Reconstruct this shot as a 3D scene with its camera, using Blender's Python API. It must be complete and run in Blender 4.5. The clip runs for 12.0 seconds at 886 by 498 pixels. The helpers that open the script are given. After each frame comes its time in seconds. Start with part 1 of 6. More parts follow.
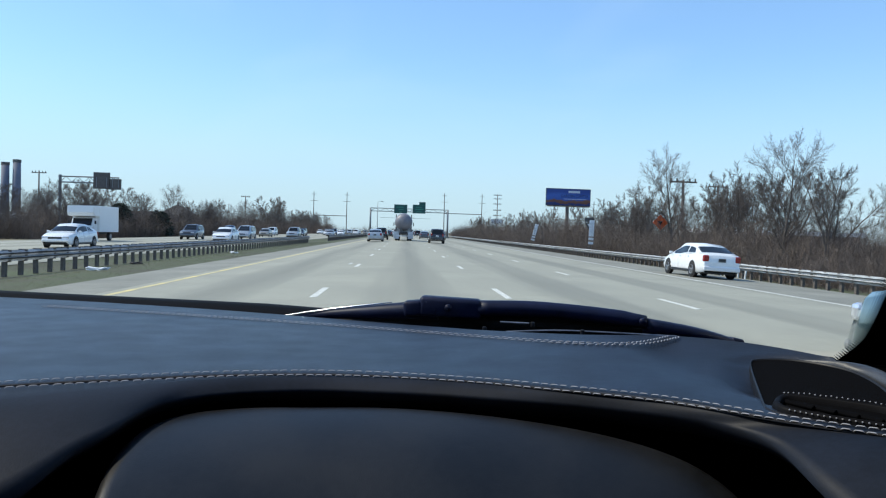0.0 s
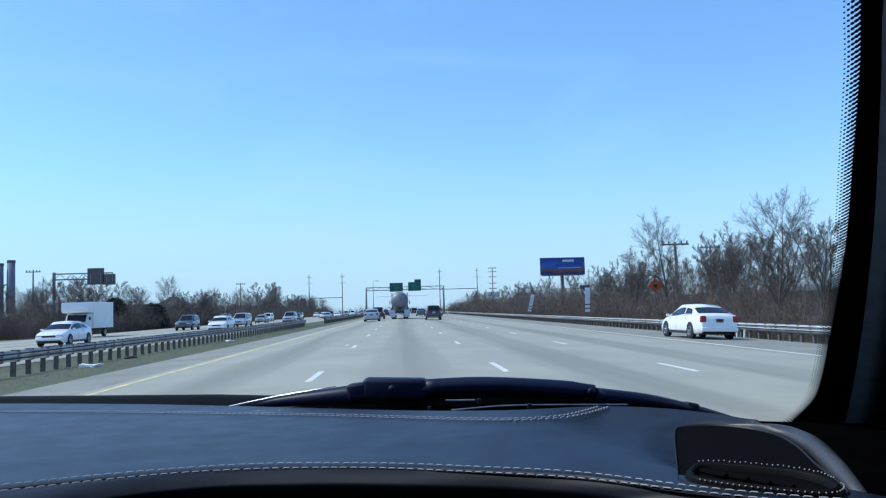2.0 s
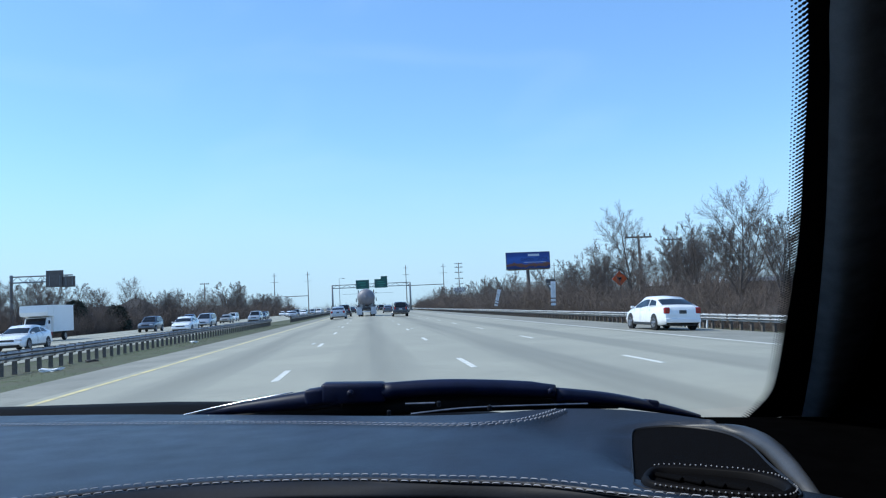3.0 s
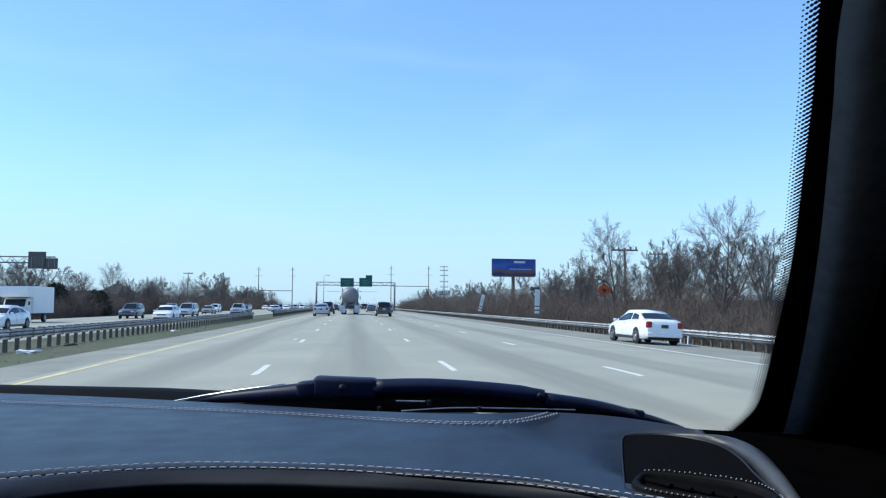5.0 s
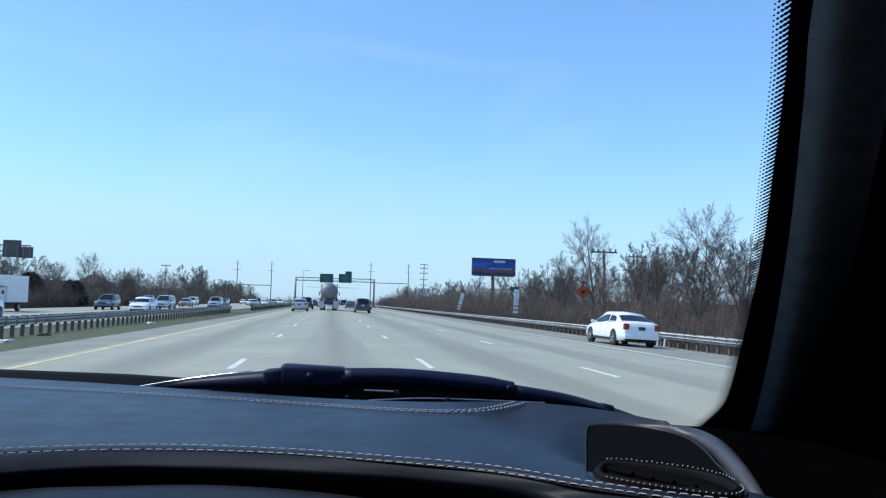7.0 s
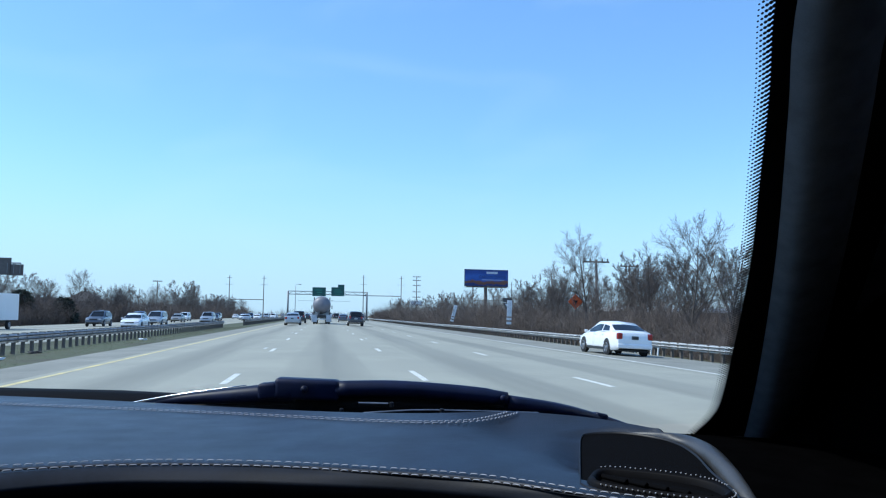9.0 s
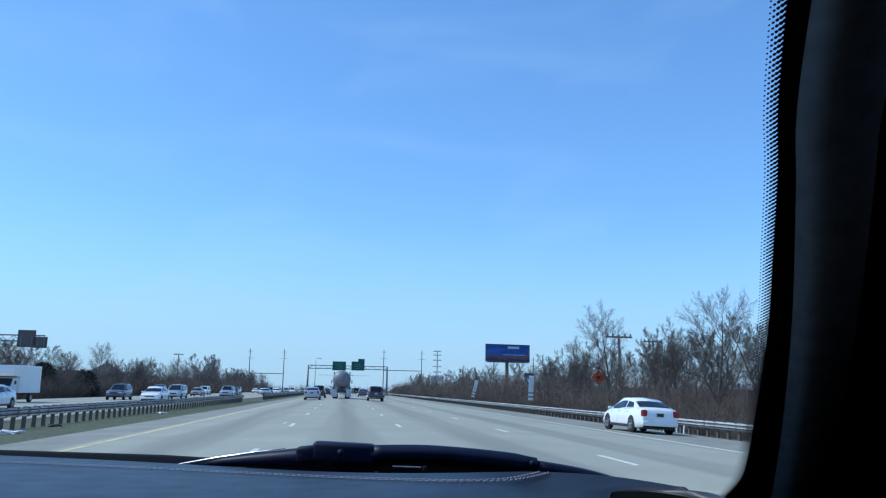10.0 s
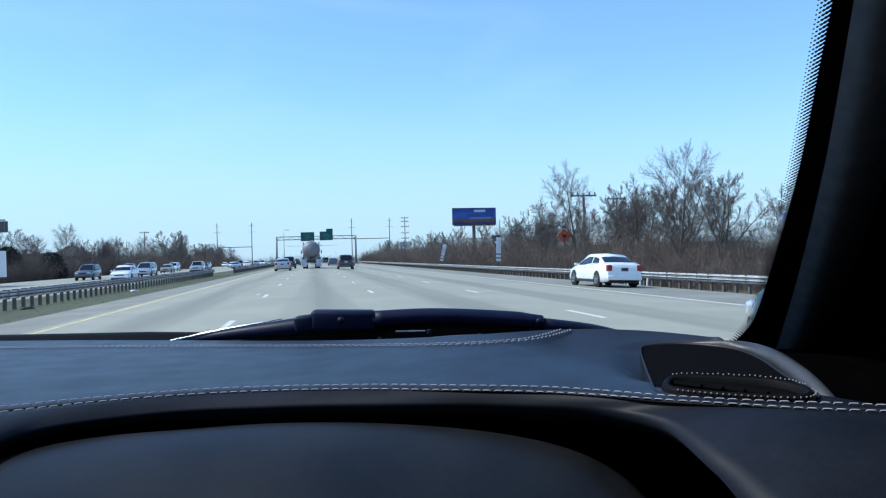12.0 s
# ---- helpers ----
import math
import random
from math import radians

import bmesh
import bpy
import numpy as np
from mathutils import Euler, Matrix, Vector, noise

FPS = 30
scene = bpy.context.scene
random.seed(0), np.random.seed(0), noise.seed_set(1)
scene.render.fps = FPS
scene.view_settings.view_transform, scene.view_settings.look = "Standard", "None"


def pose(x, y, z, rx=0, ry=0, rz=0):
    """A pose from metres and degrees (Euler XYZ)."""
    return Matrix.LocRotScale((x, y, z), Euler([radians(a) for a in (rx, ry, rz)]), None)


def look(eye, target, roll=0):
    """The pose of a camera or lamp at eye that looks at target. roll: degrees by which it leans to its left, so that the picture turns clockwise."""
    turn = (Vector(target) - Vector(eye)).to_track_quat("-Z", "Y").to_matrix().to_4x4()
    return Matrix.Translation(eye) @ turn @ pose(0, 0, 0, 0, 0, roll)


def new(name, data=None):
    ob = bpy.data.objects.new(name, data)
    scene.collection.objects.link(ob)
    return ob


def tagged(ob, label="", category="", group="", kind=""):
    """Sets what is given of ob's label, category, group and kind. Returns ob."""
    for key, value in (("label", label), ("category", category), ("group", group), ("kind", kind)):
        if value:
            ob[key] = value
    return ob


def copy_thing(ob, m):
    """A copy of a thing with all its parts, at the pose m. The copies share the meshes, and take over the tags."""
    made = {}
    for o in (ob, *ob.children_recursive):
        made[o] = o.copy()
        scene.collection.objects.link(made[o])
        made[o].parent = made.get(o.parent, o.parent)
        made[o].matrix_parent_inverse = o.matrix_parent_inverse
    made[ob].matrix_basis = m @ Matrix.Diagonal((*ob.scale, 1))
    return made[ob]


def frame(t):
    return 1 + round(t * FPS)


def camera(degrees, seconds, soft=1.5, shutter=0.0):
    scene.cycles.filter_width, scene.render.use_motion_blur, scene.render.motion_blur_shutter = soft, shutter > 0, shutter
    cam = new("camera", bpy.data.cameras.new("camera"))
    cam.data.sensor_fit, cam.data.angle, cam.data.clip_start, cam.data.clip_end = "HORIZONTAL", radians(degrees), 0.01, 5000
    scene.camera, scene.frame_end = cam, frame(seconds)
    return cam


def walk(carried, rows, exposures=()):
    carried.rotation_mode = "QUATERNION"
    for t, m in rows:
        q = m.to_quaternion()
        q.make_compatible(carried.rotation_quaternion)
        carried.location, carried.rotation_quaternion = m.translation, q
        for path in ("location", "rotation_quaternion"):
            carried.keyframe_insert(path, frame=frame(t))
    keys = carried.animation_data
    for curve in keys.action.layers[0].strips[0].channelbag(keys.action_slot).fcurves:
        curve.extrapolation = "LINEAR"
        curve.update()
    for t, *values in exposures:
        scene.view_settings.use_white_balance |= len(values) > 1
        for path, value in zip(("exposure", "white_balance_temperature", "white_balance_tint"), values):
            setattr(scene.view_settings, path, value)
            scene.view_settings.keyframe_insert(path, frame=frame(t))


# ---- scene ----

def turn(yaw, pitch, roll):
    """The turn of the held camera: yaw to the left of the road, pitch up, roll, in degrees."""
    return pose(0, 0, 0, 0, 0, yaw) @ pose(0, 0, 0, 90 + pitch) @ pose(0, 0, 0, 0, 0, roll)


cam = camera(58.5, 12.0, 1.2)
PATH = [
    (0, pose(-0.0879, -0.0296, 1.1986) @ turn(-2.806, -1.178, 1.673)),
    (0.5, pose(-0.0560, -0.0378, 1.2057) @ turn(-2.748, 5.085, -0.821)),
    (1, pose(-0.0400, -0.0356, 1.2030) @ turn(-2.719, 4.191, -1.635)),
    (1.5, pose(-0.0319, -0.0301, 1.2027) @ turn(-2.971, 4.562, -1.691)),
    (2, pose(-0.0174, -0.0231, 1.2010) @ turn(-3.112, 4.305, -1.652)),
    (2.5, pose(-0.0084, -0.0175, 1.2064) @ turn(-3.415, 4.235, -2.471)),
    (3, pose(-0.0060, -0.0126, 1.2078) @ turn(-5.570, 3.925, -2.725)),
    (5, pose(-0.0214, -0.0233, 1.2054) @ turn(-6.542, 4.101, 0.315)),
    (5.5, pose(-0.0161, -0.0189, 1.2041) @ turn(-6.990, 3.764, 0.107)),
    (6, pose(-0.0148, -0.0227, 1.2014) @ turn(-8.656, 4.491, 0.954)),
    (6.5, pose(-0.0067, -0.0217, 1.2028) @ turn(-8.314, 4.826, 0.189)),
    (7, pose(-0.0100, -0.0154, 1.1955) @ turn(-7.958, 3.990, 1.547)),
    (9, pose(-0.0108, -0.0206, 1.1950) @ turn(-8.499, 4.859, 0.753)),
    (9.5, pose(-0.0147, -0.0167, 1.1929) @ turn(-8.744, 4.094, 1.036)),
    (10, pose(-0.0316, -0.0718, 1.1834) @ turn(-6.886, 10.200, 1.122)),
    (10.5, pose(-0.0309, -0.0505, 1.1935) @ turn(-7.276, 4.679, -1.302)),
    (11, pose(-0.0406, -0.0436, 1.1892) @ turn(-7.795, 3.762, -1.493)),
    (11.5, pose(-0.0443, -0.0366, 1.1913) @ turn(-8.537, 2.514, -2.532)),
    (12, pose(-0.0625, -0.0045, 1.1797) @ turn(-9.356, 0.491, -1.588)),
]
walk(cam, PATH, [(0, 0.8, 6900, 6), (0.5, 0.9, 6250, 6), (1.5, 0.73, 5920, 6), (3, 0.78, 6130, 6), (5, 0.88, 6300, 6), (6.5, 0.82, 6150, 6), (7, 0.8, 6250, 6), (9, 0.84, 5960, 5), (9.5, 0.78, 6050, 6), (10, 0.55, 5650, 4), (10.5, 0.6, 5950, 5), (11, 0.83, 6000, 5), (11.5, 0.8, 5980, 6), (12, 0.86, 6150, 6)])

# ---- world and sun ----
SUN_EL, SUN_AZ = radians(49), radians(278)      # azimuth clockwise from straight ahead: from the left
world = bpy.data.worlds.new("sky")
scene.world = world
world.use_nodes = True
wn = world.node_tree.nodes
wn.clear()
sky = wn.new("ShaderNodeTexSky")
sky.sky_type = "NISHITA"
sky.sun_disc = False
sky.sun_elevation, sky.sun_rotation = SUN_EL, SUN_AZ
sky.altitude, sky.air_density, sky.dust_density, sky.ozone_density = 0, 1.0, 0.15, 1.6
bg = wn.new("ShaderNodeBackground")
bg.inputs["Strength"].default_value = 0.15
wo = wn.new("ShaderNodeOutputWorld")
tint = wn.new("ShaderNodeMix")                  # the clear, deep blue of a dry spring day
tint.data_type, tint.blend_type = "RGBA", "MULTIPLY"
tint.inputs[0].default_value = 1.0
tint.inputs[7].default_value = (0.72, 0.95, 1.25, 1)
soft_sky = wn.new("ShaderNodeGamma")
soft_sky.inputs[1].default_value = 0.78
world.node_tree.links.new(sky.outputs[0], soft_sky.inputs[0])
world.node_tree.links.new(soft_sky.outputs[0], tint.inputs[6])
wc, wm, wisp = wn.new("ShaderNodeTexCoord"), wn.new("ShaderNodeMapping"), wn.new("ShaderNodeTexNoise")
wm.inputs["Scale"].default_value = (1.0, 0.6, 3.0)
wisp.inputs["Scale"].default_value, wisp.inputs["Detail"].default_value, wisp.inputs["Distortion"].default_value = 3.2, 5, 0.6
wr, haze = wn.new("ShaderNodeMapRange"), wn.new("ShaderNodeMix")
wr.inputs["From Min"].default_value, wr.inputs["From Max"].default_value, wr.inputs["To Max"].default_value = 0.5, 0.85, 0.16
haze.data_type = "RGBA"
haze.inputs[7].default_value = (3.6, 4.2, 4.9, 1)
world.node_tree.links.new(wc.outputs["Generated"], wm.inputs[0])
world.node_tree.links.new(wm.outputs[0], wisp.inputs[0])
world.node_tree.links.new(wisp.outputs[0], wr.inputs[0])
world.node_tree.links.new(wr.outputs[0], haze.inputs[0])
world.node_tree.links.new(tint.outputs[2], haze.inputs[6])
low, lr, veil = wn.new("ShaderNodeSeparateXYZ"), wn.new("ShaderNodeMapRange"), wn.new("ShaderNodeMix")
lr.interpolation_type = "SMOOTHSTEP"            # thin pale haze low over the horizon
lr.inputs["From Min"].default_value, lr.inputs["From Max"].default_value = -0.02, 0.22
lr.inputs["To Min"].default_value, lr.inputs["To Max"].default_value = 0.9, 0.0
veil.data_type = "RGBA"
veil.inputs[7].default_value = (2.15, 2.85, 3.55, 1)
world.node_tree.links.new(wc.outputs["Generated"], low.inputs[0])
world.node_tree.links.new(low.outputs[2], lr.inputs[0])
world.node_tree.links.new(lr.outputs[0], veil.inputs[0])
world.node_tree.links.new(haze.outputs[2], veil.inputs[6])
world.node_tree.links.new(veil.outputs[2], bg.inputs[0])
world.node_tree.links.new(bg.outputs[0], wo.inputs[0])
sun = new("sun", bpy.data.lights.new("sun", "SUN"))
sun.data.energy, sun.data.angle, sun.data.color = 2.5, radians(0.53), (1, 0.94, 0.83)
sun_from = Vector((math.sin(SUN_AZ) * math.cos(SUN_EL), math.cos(SUN_AZ) * math.cos(SUN_EL), math.sin(SUN_EL)))
sun.matrix_world = look(sun_from * 50, (0, 0, 0))

# ---- materials ----


def mat(name, col, rough=0.6, metal=0.0, var=0.15, scale=8.0, bump=0.0, bump_scale=200.0, col2=None, spec=0.5, stretch=(1, 1, 1), coat=0.0, island=0.0, rvar=0.15):
    """A surface with variation at two scales and a fine relief."""
    m = bpy.data.materials.new(name)
    m.use_nodes = True
    nt = m.node_tree
    n, l = nt.nodes, nt.links
    b = n["Principled BSDF"]
    co = n.new("ShaderNodeTexCoord")
    mp = n.new("ShaderNodeMapping")
    mp.inputs["Scale"].default_value = stretch
    l.new(co.outputs["Object"], mp.inputs[0])
    big, fine = n.new("ShaderNodeTexNoise"), n.new("ShaderNodeTexNoise")
    big.inputs["Scale"].default_value, big.inputs["Detail"].default_value = scale, 5
    fine.inputs["Scale"].default_value, fine.inputs["Detail"].default_value = scale * 13, 3
    l.new(mp.outputs[0], big.inputs[0])
    l.new(mp.outputs[0], fine.inputs[0])
    add = n.new("ShaderNodeMath")
    add.operation = "MULTIPLY_ADD"
    add.inputs[1].default_value = 0.4
    l.new(fine.outputs[0], add.inputs[0])
    l.new(big.outputs[0], add.inputs[2])
    ramp = n.new("ShaderNodeValToRGB")
    c2 = col2 or tuple(c * (1 - var) for c in col)
    c1 = tuple(min(1, c * (1 + var)) for c in col)
    ramp.color_ramp.elements[0].position, ramp.color_ramp.elements[1].position = 0.5, 0.9
    ramp.color_ramp.elements[0].color, ramp.color_ramp.elements[1].color = (*c2, 1), (*c1, 1)
    l.new(add.outputs[0], ramp.inputs[0])
    out = ramp.outputs[0]
    if island:
        info = n.new("ShaderNodeNewGeometry")
        hs = n.new("ShaderNodeHueSaturation")
        mr = n.new("ShaderNodeMapRange")
        mr.inputs["To Min"].default_value, mr.inputs["To Max"].default_value = 1 - island, 1 + island
        l.new(info.outputs["Random Per Island"], mr.inputs[0])
        l.new(mr.outputs[0], hs.inputs["Value"])
        l.new(out, hs.inputs["Color"])
        out = hs.outputs[0]
    l.new(out, b.inputs["Base Color"])
    b.inputs["Metallic"].default_value, b.inputs["Specular IOR Level"].default_value = metal, spec
    b.inputs["Coat Weight"].default_value, b.inputs["Coat Roughness"].default_value = coat, 0.05
    rr = n.new("ShaderNodeMapRange")
    rr.inputs["To Min"].default_value, rr.inputs["To Max"].default_value = max(0.02, rough * (1 - rvar)), min(1, rough * (1 + rvar))
    l.new(big.outputs[0], rr.inputs[0])
    l.new(rr.outputs[0], b.inputs["Roughness"])
    if bump:
        tex = n.new("ShaderNodeTexNoise")
        tex.inputs["Scale"].default_value, tex.inputs["Detail"].default_value = bump_scale, 4
        l.new(mp.outputs[0], tex.inputs[0])
        bp = n.new("ShaderNodeBump")
        bp.inputs["Strength"].default_value, bp.inputs["Distance"].default_value = bump, 0.4 / bump_scale
        l.new(tex.outputs[0], bp.inputs["Height"])
        l.new(bp.outputs[0], b.inputs["Normal"])
    return m


def glass(name, tint=(0.9, 0.95, 0.95), rough=0.0, mix=0.12):
    """A thin pane: mostly clear, with a weak mirror."""
    m = bpy.data.materials.new(name)
    m.use_nodes = True
    n, l = m.node_tree.nodes, m.node_tree.links
    n.clear()
    o, t, g, x = (n.new("ShaderNode" + k) for k in ("OutputMaterial", "BsdfTransparent", "BsdfGlossy", "MixShader"))
    t.inputs[0].default_value = (*tint, 1)
    g.inputs["Roughness"].default_value = rough
    x.inputs[0].default_value = mix
    l.new(t.outputs[0], x.inputs[1])
    l.new(g.outputs[0], x.inputs[2])
    l.new(x.outputs[0], o.inputs[0])
    return m


M = {
    "leather": mat("leather", (0.0050, 0.0078, 0.0150), 0.42, var=0.5, scale=20, rvar=0.3, bump=0.55, bump_scale=700),
    "leather_low": mat("leather_low", (0.0028, 0.0032, 0.0044), 0.6, spec=0.06, var=0.25, scale=18, bump=0.35, bump_scale=900),
    "leather_roll": mat("leather_roll", (0.0060, 0.0090, 0.0165), 0.58, spec=0.20, var=0.4, scale=20, rvar=0.2, bump=0.2, bump_scale=800),
    "pad_leather": mat("pad_leather", (0.0085, 0.0092, 0.0105), 0.38, spec=0.42, var=0.4, scale=14, rvar=0.25, bump=0.2, bump_scale=900),
    # paler than the other leathers: the bolster's sky highlight, in the base colour
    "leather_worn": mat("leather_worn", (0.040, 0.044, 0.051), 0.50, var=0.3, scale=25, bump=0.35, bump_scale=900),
    "thread": mat("thread", (0.31, 0.32, 0.36), 0.7, var=0.2, scale=90),
    "groove": mat("groove", (0.006, 0.006, 0.008), 0.8),
    "grille": mat("grille", (0.003, 0.003, 0.0035), 0.9, bump=0.8, bump_scale=700, spec=0.03),
    "black_plastic": mat("black_plastic", (0.012, 0.013, 0.017), 0.35, var=0.3, scale=30, bump=0.2, bump_scale=600),
    "vent_black": mat("vent_black", (0.005, 0.005, 0.006), 0.55, var=0.2, scale=60, spec=0.06),
    "rim_black": mat("rim_black", (0.010, 0.011, 0.014), 0.45, var=0.2, scale=50, spec=0.2),
    "bonnet": mat("bonnet", (0.003, 0.0035, 0.005), 0.8, var=0.2, scale=20, spec=0.06),
    "wiper": mat("wiper", (0.006, 0.009, 0.032), 0.5, spec=0.22, var=0.3, scale=40),
    "rubber": mat("rubber", (0.016, 0.016, 0.017), 0.75, var=0.3, scale=12, bump=0.2, bump_scale=150),
    "dull_steel": mat("dull_steel", (0.22, 0.23, 0.26), 0.4, metal=0.6, var=0.3, scale=60),
    "steel": mat("steel", (0.6, 0.6, 0.62), 0.22, metal=1.0, var=0.1, scale=40),
    "trim_cloth": mat("trim_cloth", (0.34, 0.37, 0.41), 0.85, var=0.15, scale=60, bump=0.4, bump_scale=1200),
    # near black without gloss: the cabin's unlit shade is put into the colour
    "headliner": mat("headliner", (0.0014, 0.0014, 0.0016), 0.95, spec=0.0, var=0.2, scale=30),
    "frit": mat("frit", (0.004, 0.004, 0.005), 0.6, var=0.05),
    "windscreen": glass("windscreen", (0.94, 0.98, 0.99), 0.0, 0.02),
    "car_glass": mat("car_glass", (0.010, 0.012, 0.015), 0.08, var=0.1, spec=0.3),
    "grass": mat("grass", (0.056, 0.070, 0.027), 0.95, col2=(0.068, 0.058, 0.031), var=0.35, scale=0.35, bump=0.12, bump_scale=40),
    "field": mat("field", (0.15, 0.125, 0.075), 0.95, col2=(0.09, 0.08, 0.05), var=0.3, scale=0.03, bump=0.5, bump_scale=5),
    "yellow": mat("yellow", (0.58, 0.47, 0.20), 0.7, col2=(0.42, 0.37, 0.24), var=0.25, scale=2.5),
    "white_line": mat("white_line", (0.72, 0.70, 0.63), 0.7, col2=(0.42, 0.42, 0.38), var=0.1, scale=4),
    "galv": mat("galv", (0.72, 0.72, 0.71), 0.45, metal=0.1, var=0.2, scale=2.5),
    "galv_dark": mat("galv_dark", (0.10, 0.10, 0.10), 0.7, var=0.3, scale=3),
    "galv_old": mat("galv_old", (0.44, 0.46, 0.49), 0.6, metal=0.2, var=0.25, scale=2.5),
    "post": mat("post", (0.12, 0.10, 0.085), 0.85, var=0.3, scale=8),
    "pole": mat("pole", (0.14, 0.12, 0.11), 0.8, var=0.3, scale=4),
    "gantry": mat("gantry", (0.20, 0.21, 0.22), 0.55, metal=0.4, var=0.2, scale=3),
    "sign_green": mat("sign_green", (0.006, 0.075, 0.070), 0.5, var=0.12, scale=2),
    "sign_faint": mat("sign_faint", (0.03, 0.20, 0.14), 0.5, var=0.2, scale=3),
    "sign_back": mat("sign_back", (0.10, 0.09, 0.085), 0.6, var=0.2, scale=2),
    "orange": mat("orange", (0.85, 0.12, 0.02), 0.5, var=0.1, scale=3),
    "sign_white": mat("sign_white", (0.8, 0.8, 0.8), 0.5, var=0.08, scale=4),
    "white_paint": mat("white_paint", (0.80, 0.80, 0.80), 0.28, var=0.05, scale=1.5, coat=0.6),
    "silver_paint": mat("silver_paint", (0.42, 0.44, 0.46), 0.3, metal=0.5, var=0.06, scale=2, coat=0.6),
    "grey_paint": mat("grey_paint", (0.10, 0.11, 0.13), 0.3, metal=0.4, var=0.06, scale=2, coat=0.6),
    "dark_paint": mat("dark_paint", (0.022, 0.022, 0.028), 0.25, var=0.1, scale=2, coat=0.8),
    "green_paint": mat("green_paint", (0.012, 0.05, 0.055), 0.22, metal=0.3, var=0.1, scale=2, coat=0.9),
    "blue_paint": mat("blue_paint", (0.03, 0.06, 0.16), 0.25, metal=0.3, var=0.1, scale=2, coat=0.8),
    "tan_paint": mat("tan_paint", (0.30, 0.27, 0.22), 0.3, metal=0.4, var=0.06, scale=2, coat=0.6),
    "cladding": mat("cladding", (0.20, 0.20, 0.19), 0.55, var=0.1, scale=6),
    "red_lamp": mat("red_lamp", (0.28, 0.012, 0.012), 0.15, var=0.1, scale=20, coat=0.5),
    "clear_lamp": mat("clear_lamp", (0.75, 0.76, 0.78), 0.08, metal=0.6, var=0.1, scale=30, coat=0.8),
    "amber_lamp": mat("amber_lamp", (0.7, 0.22, 0.02), 0.2, var=0.1, scale=20),
    "rim": mat("rim", (0.5, 0.5, 0.52), 0.3, metal=0.9, var=0.1, scale=20),
    "trailer_white": mat("trailer_white", (0.82, 0.82, 0.81), 0.4, var=0.05, scale=0.7),
    "tank_steel": mat("tank_steel", (0.21, 0.205, 0.225), 0.55, metal=0.3, var=0.15, scale=1.2),
    "truck_frame": mat("truck_frame", (0.03, 0.03, 0.032), 0.6, var=0.3, scale=5),
    "bark": mat("bark", (0.12, 0.10, 0.088), 0.95, col2=(0.055, 0.045, 0.04), var=0.3, scale=3, stretch=(3, 3, 0.6)),
    "twig": mat("twig", (0.150, 0.116, 0.096), 0.95, col2=(0.075, 0.058, 0.050), var=0.3, scale=0.3, island=0.4),
    "twig_grey": mat("twig_grey", (0.135, 0.110, 0.098), 0.95, col2=(0.070, 0.057, 0.052), var=0.3, scale=0.3, island=0.3),
    "conifer": mat("conifer", (0.018, 0.032, 0.022), 0.9, var=0.4, scale=2, island=0.4),
    "brick_dark": mat("brick_dark", (0.14, 0.10, 0.09), 0.9, var=0.2, scale=0.6),
    "roof_dark": mat("roof_dark", (0.06, 0.055, 0.055), 0.8, var=0.2, scale=0.5),
    "wall_white": mat("wall_white", (0.72, 0.73, 0.74), 0.6, var=0.08, scale=0.4),
    "stack": mat("stack", (0.16, 0.17, 0.22), 0.8, var=0.15, scale=0.3),
}



def worn_leather(m):
    """Hand-polished and dusty patches on a leather: gloss and roughness wander, with faint creases."""
    n, l = m.node_tree.nodes, m.node_tree.links
    b = n["Principled BSDF"]
    co = n.new("ShaderNodeTexCoord")
    patch, crease = n.new("ShaderNodeTexNoise"), n.new("ShaderNodeTexNoise")
    patch.inputs["Scale"].default_value, patch.inputs["Detail"].default_value, patch.inputs["Distortion"].default_value = 3.5, 6, 0.8
    crease.inputs["Scale"].default_value, crease.inputs["Detail"].default_value = 26.0, 5
    l.new(co.outputs["Object"], patch.inputs[0])
    l.new(co.outputs["Object"], crease.inputs[0])
    gloss = n.new("ShaderNodeMapRange")
    gloss.inputs["From Min"].default_value, gloss.inputs["From Max"].default_value = 0.32, 0.68
    gloss.inputs["To Min"].default_value, gloss.inputs["To Max"].default_value = 0.38, 0.54
    l.new(patch.outputs[0], gloss.inputs[0])
    l.new(gloss.outputs[0], b.inputs["Specular IOR Level"])
    rough = n.new("ShaderNodeMapRange")
    rough.inputs["From Min"].default_value, rough.inputs["From Max"].default_value = 0.3, 0.7
    rough.inputs["To Min"].default_value, rough.inputs["To Max"].default_value = 0.47, 0.39
    l.new(crease.outputs[0], rough.inputs[0])
    l.new(rough.outputs[0], b.inputs["Roughness"])
    old = b.inputs["Normal"].links[0].from_node
    soft = n.new("ShaderNodeBump")
    soft.inputs["Strength"].default_value, soft.inputs["Distance"].default_value = 0.12, 0.004
    l.new(crease.outputs[0], soft.inputs["Height"])
    l.new(soft.outputs[0], old.inputs["Normal"])


worn_leather(M["leather"])

GROUND = [(-3500, -1.0), (-60, -1.0), (-40, -0.85), (-33, -0.5), (-14.0, -0.32), (-12.8, -0.42), (-11, -0.38), (-9.5, -0.25), (-8.2, -0.16), (0, 0), (11, -0.33), (15.5, -0.52), (17.5, -0.85), (22, -1.0), (60, -1.0), (3500, -1.0)]


def gz(x):
    """Height of the ground across the road: crowned lanes, a sunken median, falling verges."""
    return float(np.interp(x, [p[0] for p in GROUND], [p[1] for p in GROUND]))


